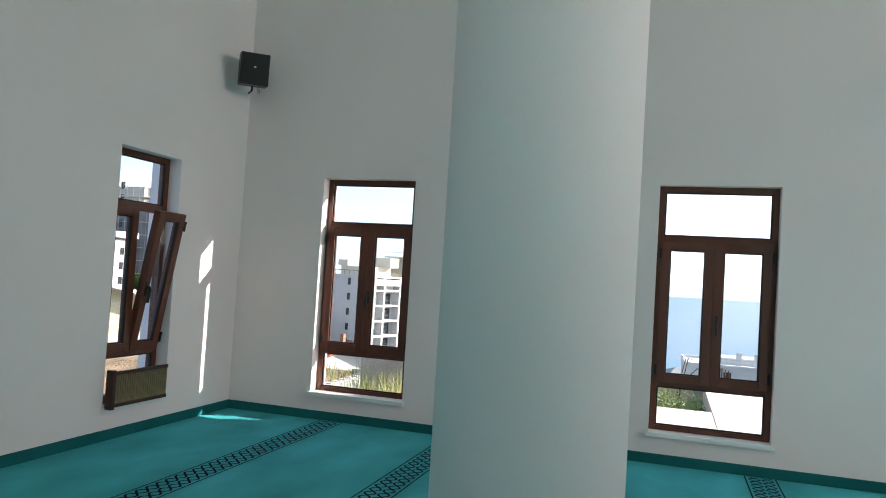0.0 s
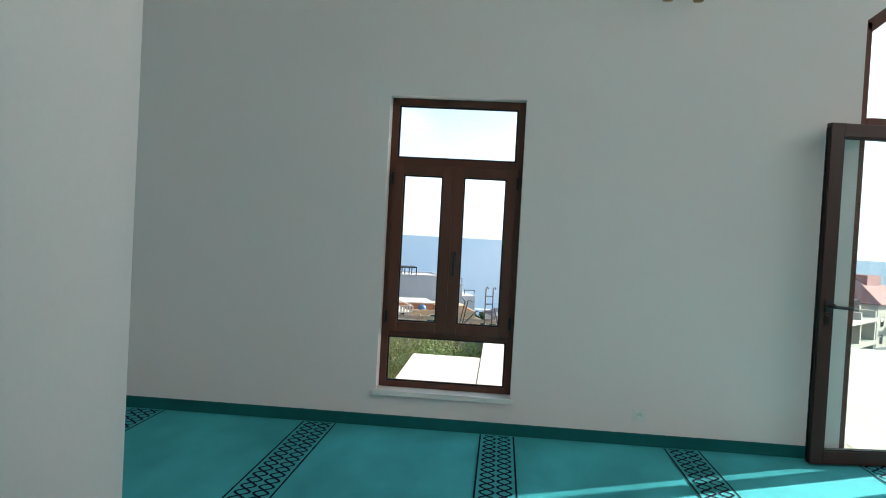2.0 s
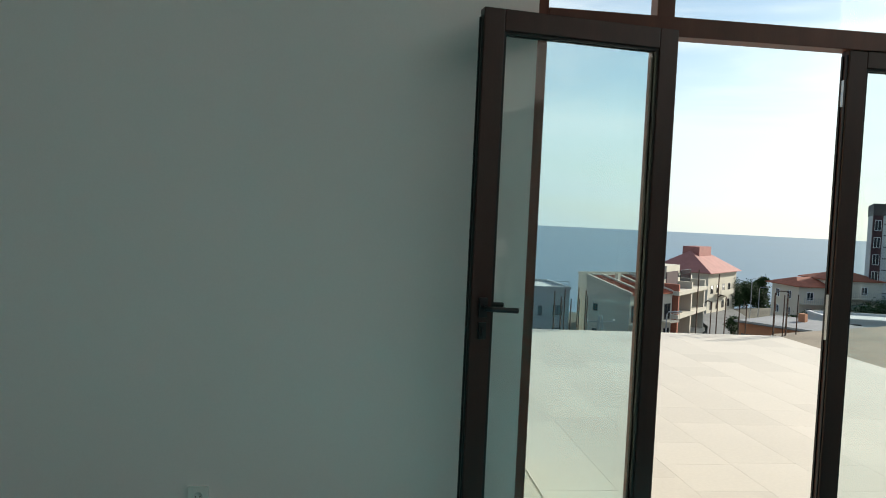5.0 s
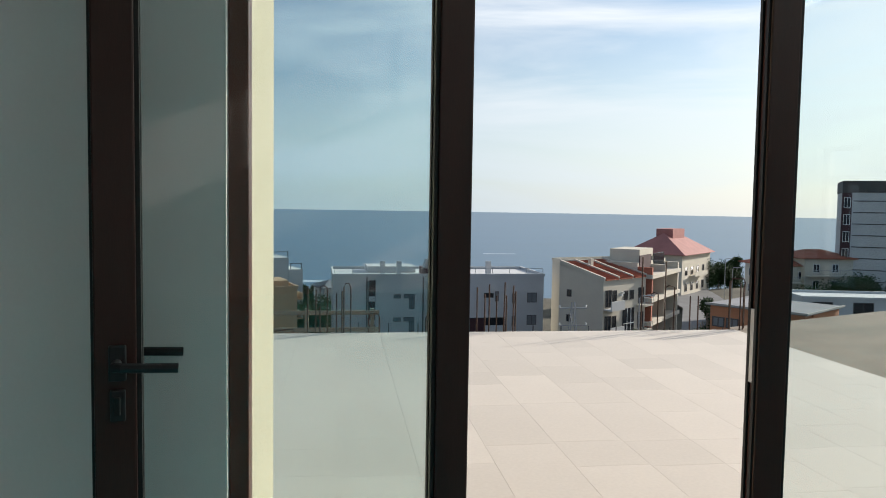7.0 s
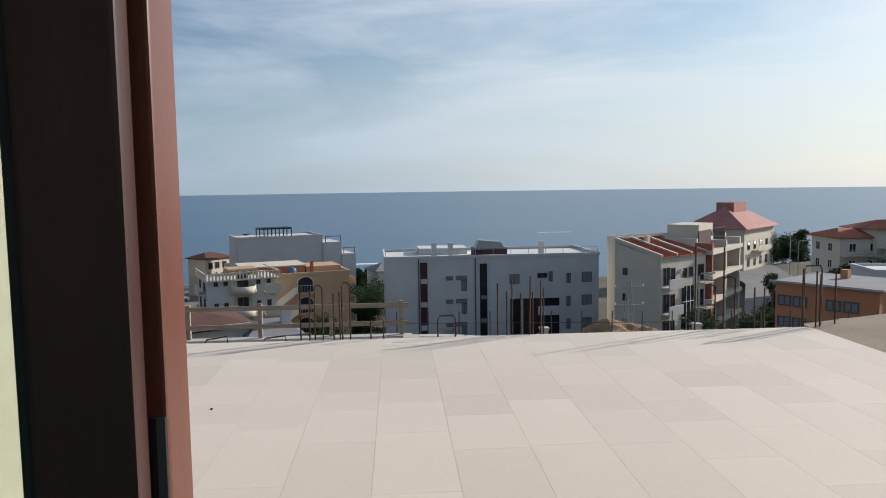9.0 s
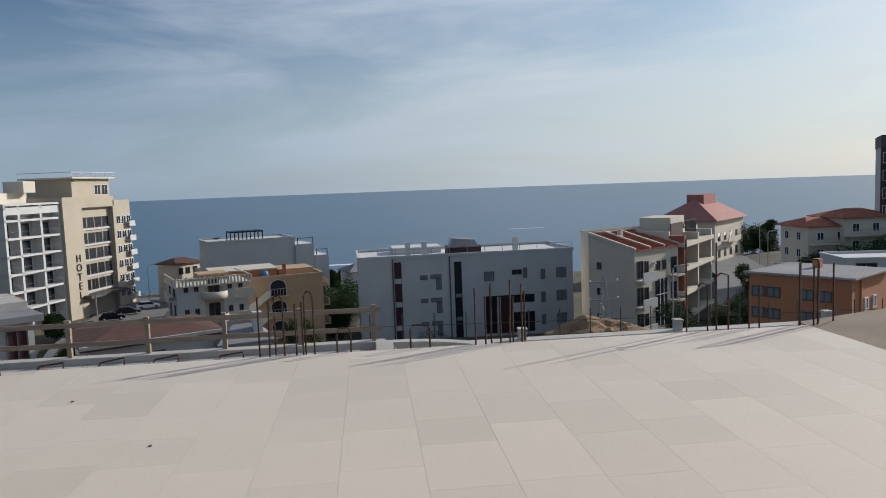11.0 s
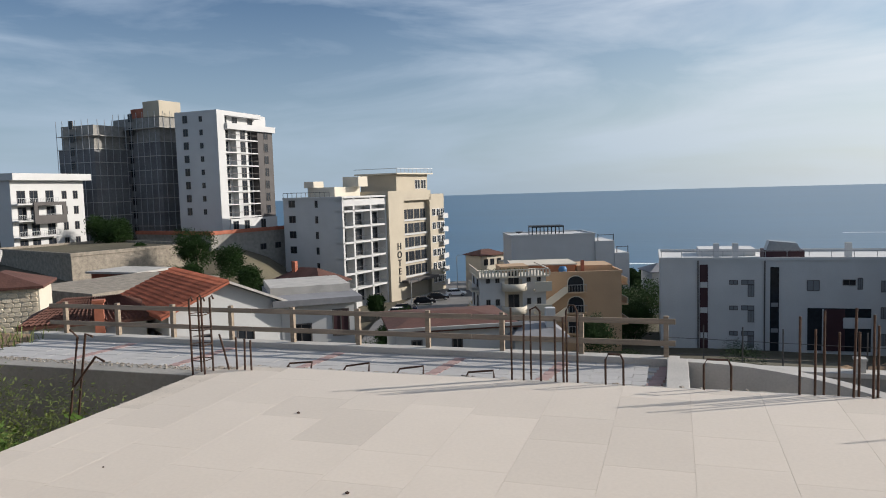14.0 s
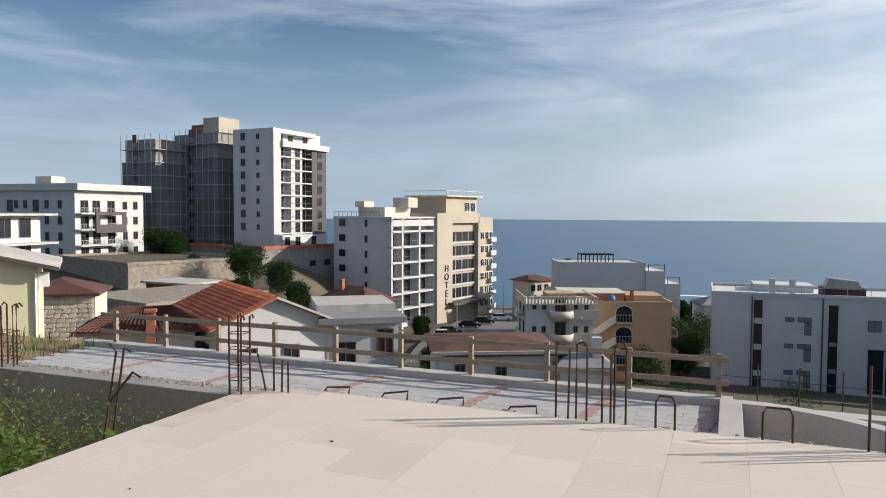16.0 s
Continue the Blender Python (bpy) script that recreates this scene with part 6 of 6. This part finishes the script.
for i, (x, y, hh, r, tl) in enumerate(((50.5, 86, 8.5, 2.0, 2), (-66, 96, 6, 3.2, 1), (-45, 116, 4.5, 1.4, 1), (-29, 84, 3, 2.0, 1), (-31, 88, 3, 2.2, 1), (-33, 100, 4, 2.2, 1), (-36, 172, 6, 4, 1),
                                      (-42, 190, 7, 4, 1), (92, 168, 7, 4, 1), (103, 172, 8, 3.0, 2), (98, 170, 6, 4, 1), (52, 66, 4, 2.5, 1),
                                      (3, 140, 5, 3, 1), (-2, 165, 4.5, 1.5, 2), (2, 168, 5, 1.5, 2), (6, 170, 4.5, 2, 2), (-5, 172, 4, 2, 2), (-4, 112, 6, 4, 1), (-8, 108, 5, 3.5, 1), (0, 118, 6, 4, 1), (36, 72, 4, 2.2, 1), (44, 74, 4, 2, 1), (-1, 100, 5, 3, 1), (-4, 84, 4, 2.4, 1),
                                      (76, 100, 7, 4.5, 1), (84, 104, 7, 5, 1), (-92, 108, 6, 3.0, 1), (-97, 110, 6, 3, 1), (56, 58, 4, 3, 1), (62, 60, 4, 3, 1), (-58, 92, 4.5, 2.4, 1), (-52, 88, 3.2, 2.0, 1), (-47, 84, 3, 2.0, 1), (-60, 86, 3, 2, 1), (-80, 100, 3, 1.5, 1), (-72, 100, 2.6, 1.6, 1), (88, 107, 8, 4, 1), (71, 104, 6, 3, 2), (49, 72, 3.5, 1.8, 1), (40, 70, 3, 1.6, 1))):
    tree(x, y, hh, r, 40 + i, "tall dark cypress-like tree" if tl == 2 else "dark green roadside tree", tl)
for i in range(46):
    a = radians(random.Random(900 + i).uniform(-38, 55))
    r = random.Random(700 + i).uniform(45, 130)
    x, y = 4 - r * math.sin(a), r * math.cos(a)
    rr = random.Random(i)
    s = rr.uniform(0.8, 1.9)
    leafy("shrub", [((x + rr.uniform(-1, 1) * s, y + rr.uniform(-1, 1) * s, land(x, y) + 0.5 * s), (s, s, 0.8 * s)) for _ in range(4)], 420, 0.06 * s, DARK_LEAF, "dark scrub on the hillside", i)


for i in range(26):
    rr = random.Random(300 + i)
    a, q = radians(rr.uniform(27, 46)), rr.uniform(70, 118)
    x, y, sz = 4 - q * math.sin(a), q * math.cos(a), rr.uniform(0.8, 1.7)
    leafy("shrub", [((x + rr.uniform(-1, 1) * sz, y + rr.uniform(-1, 1) * sz, land(x, y) + 0.5 * sz), (sz, sz, 0.8 * sz)) for _ in range(4)], 380, 0.07 * sz, DARK_LEAF, "dark scrub on the upper slope", 300 + i)


def pole(x, y, hgt, label="slim street lamp post with a bent arm", z=None):
    z = land(x, y) if z is None else z
    ob = thing("street_lamp", label, "street lamp", pose(x, y, z))
    part("post", bm_tube([(0, 0, 0), (0, 0, hgt * 0.97), (0.15, 0, hgt), (0.9, 0, hgt + 0.05)], 0.07, 7), GALV, ob)
    part("lamp_head", bm_boxes((0.7, -0.12, hgt, 1.4, 0.12, hgt + 0.12)), GALV, ob, "", None, 0.03)


for p in ((-34, 104, 8), (-40.5, 150, 9), (52, 82, 8), (72, 118, 9), (30, 60, 7), (84, 142, 9)):
    pole(*p)
pyl = thing("lattice_mast", "small lattice power mast with cross arms", "power mast", pose(24.5, 62, land(24.5, 62) - 0.3))
for sx in (-1, 1):
    for sy in (-1, 1):
        part("leg", bm_tube([(sx * 0.55, sy * 0.55, 0), (sx * 0.12, sy * 0.12, 6.8)], 0.05, 5), GALV, pyl)
for k in range(6):
    w0, w1 = 0.55 - 0.07 * k, 0.48 - 0.07 * k
    part("brace", bm_tube([(-w0, -w0, 1.1 * k), (w1, -w1, 1.1 * k + 1.1)], 0.03, 4), GALV, pyl)
    part("brace", bm_tube([(w0, w0, 1.1 * k), (-w1, w1, 1.1 * k + 1.1)], 0.03, 4), GALV, pyl)
for z in (4.6, 6.2):
    part("cross_arm", bm_boxes((-1.3, -0.05, z, 1.3, 0.05, z + 0.1)), GALV, pyl)
    for x in (-1.25, 1.25):
        part("insulator", bm_lathe([(0.05, 0), (0.09, 0.05), (0.05, 0.1), (0.09, 0.15), (0.04, 0.2)], 10), WHITE_PLASTIC, pyl, "", pose(x, 0, z + 0.1))


def car(x, y, turn, mat, label, group, z):
    ob = thing("car", label, "car", pose(x, y, z, 0, 0, turn), group)
    part("body", bm_prism([(-2.1, 0.3), (2.1, 0.3), (2.15, 0.75), (1.2, 0.95), (-2.0, 1.0), (-2.15, 0.7)], -0.85, 0.85), mat, ob, "", None, 0.08)
    part("cabin", bm_prism([(-1.9, 0.96), (1.1, 0.94), (0.45, 1.42), (-1.5, 1.45)], -0.72, 0.72), FAR_GLASS, ob, "dark glazed cabin", None, 0.06)
    part("roof", bm_prism([(-1.5, 1.42), (0.45, 1.40), (0.35, 1.48), (-1.4, 1.50)], -0.68, 0.68), mat, ob, "", None, 0.02)
    for wx in (-1.35, 1.35):
        for wy in (-0.86, 0.86):
            wheel = part("wheel", bm_lathe([(0.2, -0.1), (0.31, -0.1), (0.33, 0), (0.31, 0.1), (0.2, 0.1)], 16), RUBBER, ob, "", pose(wx, wy, 0.33, 90, 0, 0))
            part("rim", bm_lathe([(0.05, -0.11), (0.2, -0.105), (0.2, 0.105), (0.05, 0.11)], 12), GALV, wheel)
    for wy in (-0.6, 0.6):
        part("headlight", bm_boxes((2.05, wy - 0.16, 0.62, 2.15, wy + 0.16, 0.75)), WHITE_PLASTIC, ob, "", None, 0.02)


for i, (mat, lb, x, y, tn) in enumerate(((CAR_WHITE, "white estate car parked by the hotel", -41.0, 117, 20), (CAR_DARK, "dark blue car parked by the hotel", -42.0, 122, 22), (CAR_BLACK, "black car parked by the hotel", -41.5, 131, 25),
                                       (CAR_BLACK, "black car parked by the hotel", -41.0, 138, 25), (CAR_WHITE, "white van parked beyond the hotel", -40.0, 147, 25))):
    car(x, y, tn, mat, lb, "cars parked by the hotel", land(x, y) + 0.55)
for i, (mat, lb, x, y, tn) in enumerate(((CAR_WHITE, "white car on the bending street", 60, 94, 70), (CAR_BLACK, "black car parked by the flats", 53, 84, 60), (CAR_WHITE, "white car parked by the flats", 55, 88, 60), (CAR_WHITE, "pale car by the grey villa", 64, 104, 20), (CAR_DARK, "dark car by the grey villa", 66, 103, 20))):
    car(x, y, tn, mat, lb, "cars on the street", land(x, y) + 0.55)

# thin wire fence before the modern block
wf = thing("wire_fence", "thin dark wire fence on the drive bank", "fence", pose(0, 20, 0))
for k in range(22):
    x = 4 + k * 0.9
    part("post", bm_tube([(x, 0, -4.2), (x, 0, -2.15 - 0.02 * k)], 0.018, 5), FAR_FRAME, wf)
for z in (-2.5, -2.9):
    part("wire", bm_tube([(4, 0, z), (23, 0, z - 0.4)], 0.008, 4), FAR_FRAME, wf)

# ---- tiles and pavers ----
rt = random.Random(21)
TILES = {}
x = SX0
while x < SX1 - 0.05:
    w = 0.21 if x == SX0 else min(0.43, SX1 - x)
    y = TH + 0.01 if x > 3.1 else (1.2 if x > 1.5 else TH + 0.03)
    ytop = 6.02 if x < 0.9 else SY1
    if x < 0.75:
        ytop = 4.95
    first = True
    while y < ytop - 0.02:
        ln = rt.choice((0.42, 0.6, 0.85)) if not first else rt.choice((0.3, 0.5, 0.75))
        first = False
        ln = min(ln, ytop - y)
        key = (round(w, 3), round(ln, 2))
        if key not in TILES:
            TILES[key] = mesh_of("tile", bm_boxes((0.0006, 0.0006, -0.022, w - 0.0006, ln - 0.0006, 0.0)), STONE, 0.0)
        t_ = part("tile", TILES[key], None, terrace, "", Matrix.Translation((x, y, 0.0)))
        y += ln
    x += w
pv = mesh_of("paver", bm_boxes((0, 0, -0.06, 0.395, 0.195, 0.0)), PAVER)
pr = mesh_of("paver", bm_boxes((0, 0, -0.06, 0.188, 0.188, 0.0)), PAVER_RED)
vs, fs = [], []
for j in range(31):
    for i in range(31):
        x, y = -8.15 + 0.4 * i - (0.2 if j % 2 else 0), 6.4 + 0.2 * j
        if x < -8.2 or x + 0.388 > 4.12:
            continue
        if x > -2.2 and y >= 9.2:
            part("paver", pv, None, ramp_ground, "", Matrix.Translation((x, y, RZ + rt.uniform(-0.006, 0.0))))
            continue
        k = len(vs)
        z = RZ + rt.uniform(-0.006, 0.0)
        vs += [(x + a, y + b, z + c) for c in (-0.05, 0) for a, b in ((0, 0), (0.395, 0), (0.395, 0.195), (0, 0.195))]
        fs += [(k + 4, k + 5, k + 6, k + 7), (k, k + 1, k + 5, k + 4), (k + 1, k + 2, k + 6, k + 5), (k + 2, k + 3, k + 7, k + 6), (k + 3, k, k + 4, k + 7)]
me = bpy.data.meshes.new("pavers")
me.from_pydata(vs, [], fs)
me.materials.append(PAVER)
tagged(part("pavers", me, None, ramp_ground, "grey concrete pavers"), kind="stuff")
for x in (-6.6, -4.4, -2.2, 0.0, 1.7, 3.25):
    for j in range(26):
        part("red_paver", pr, None, ramp_ground, "", Matrix.Translation((x + 0.03 * j, 7.3 + 0.2 * j, RZ + 0.004)))
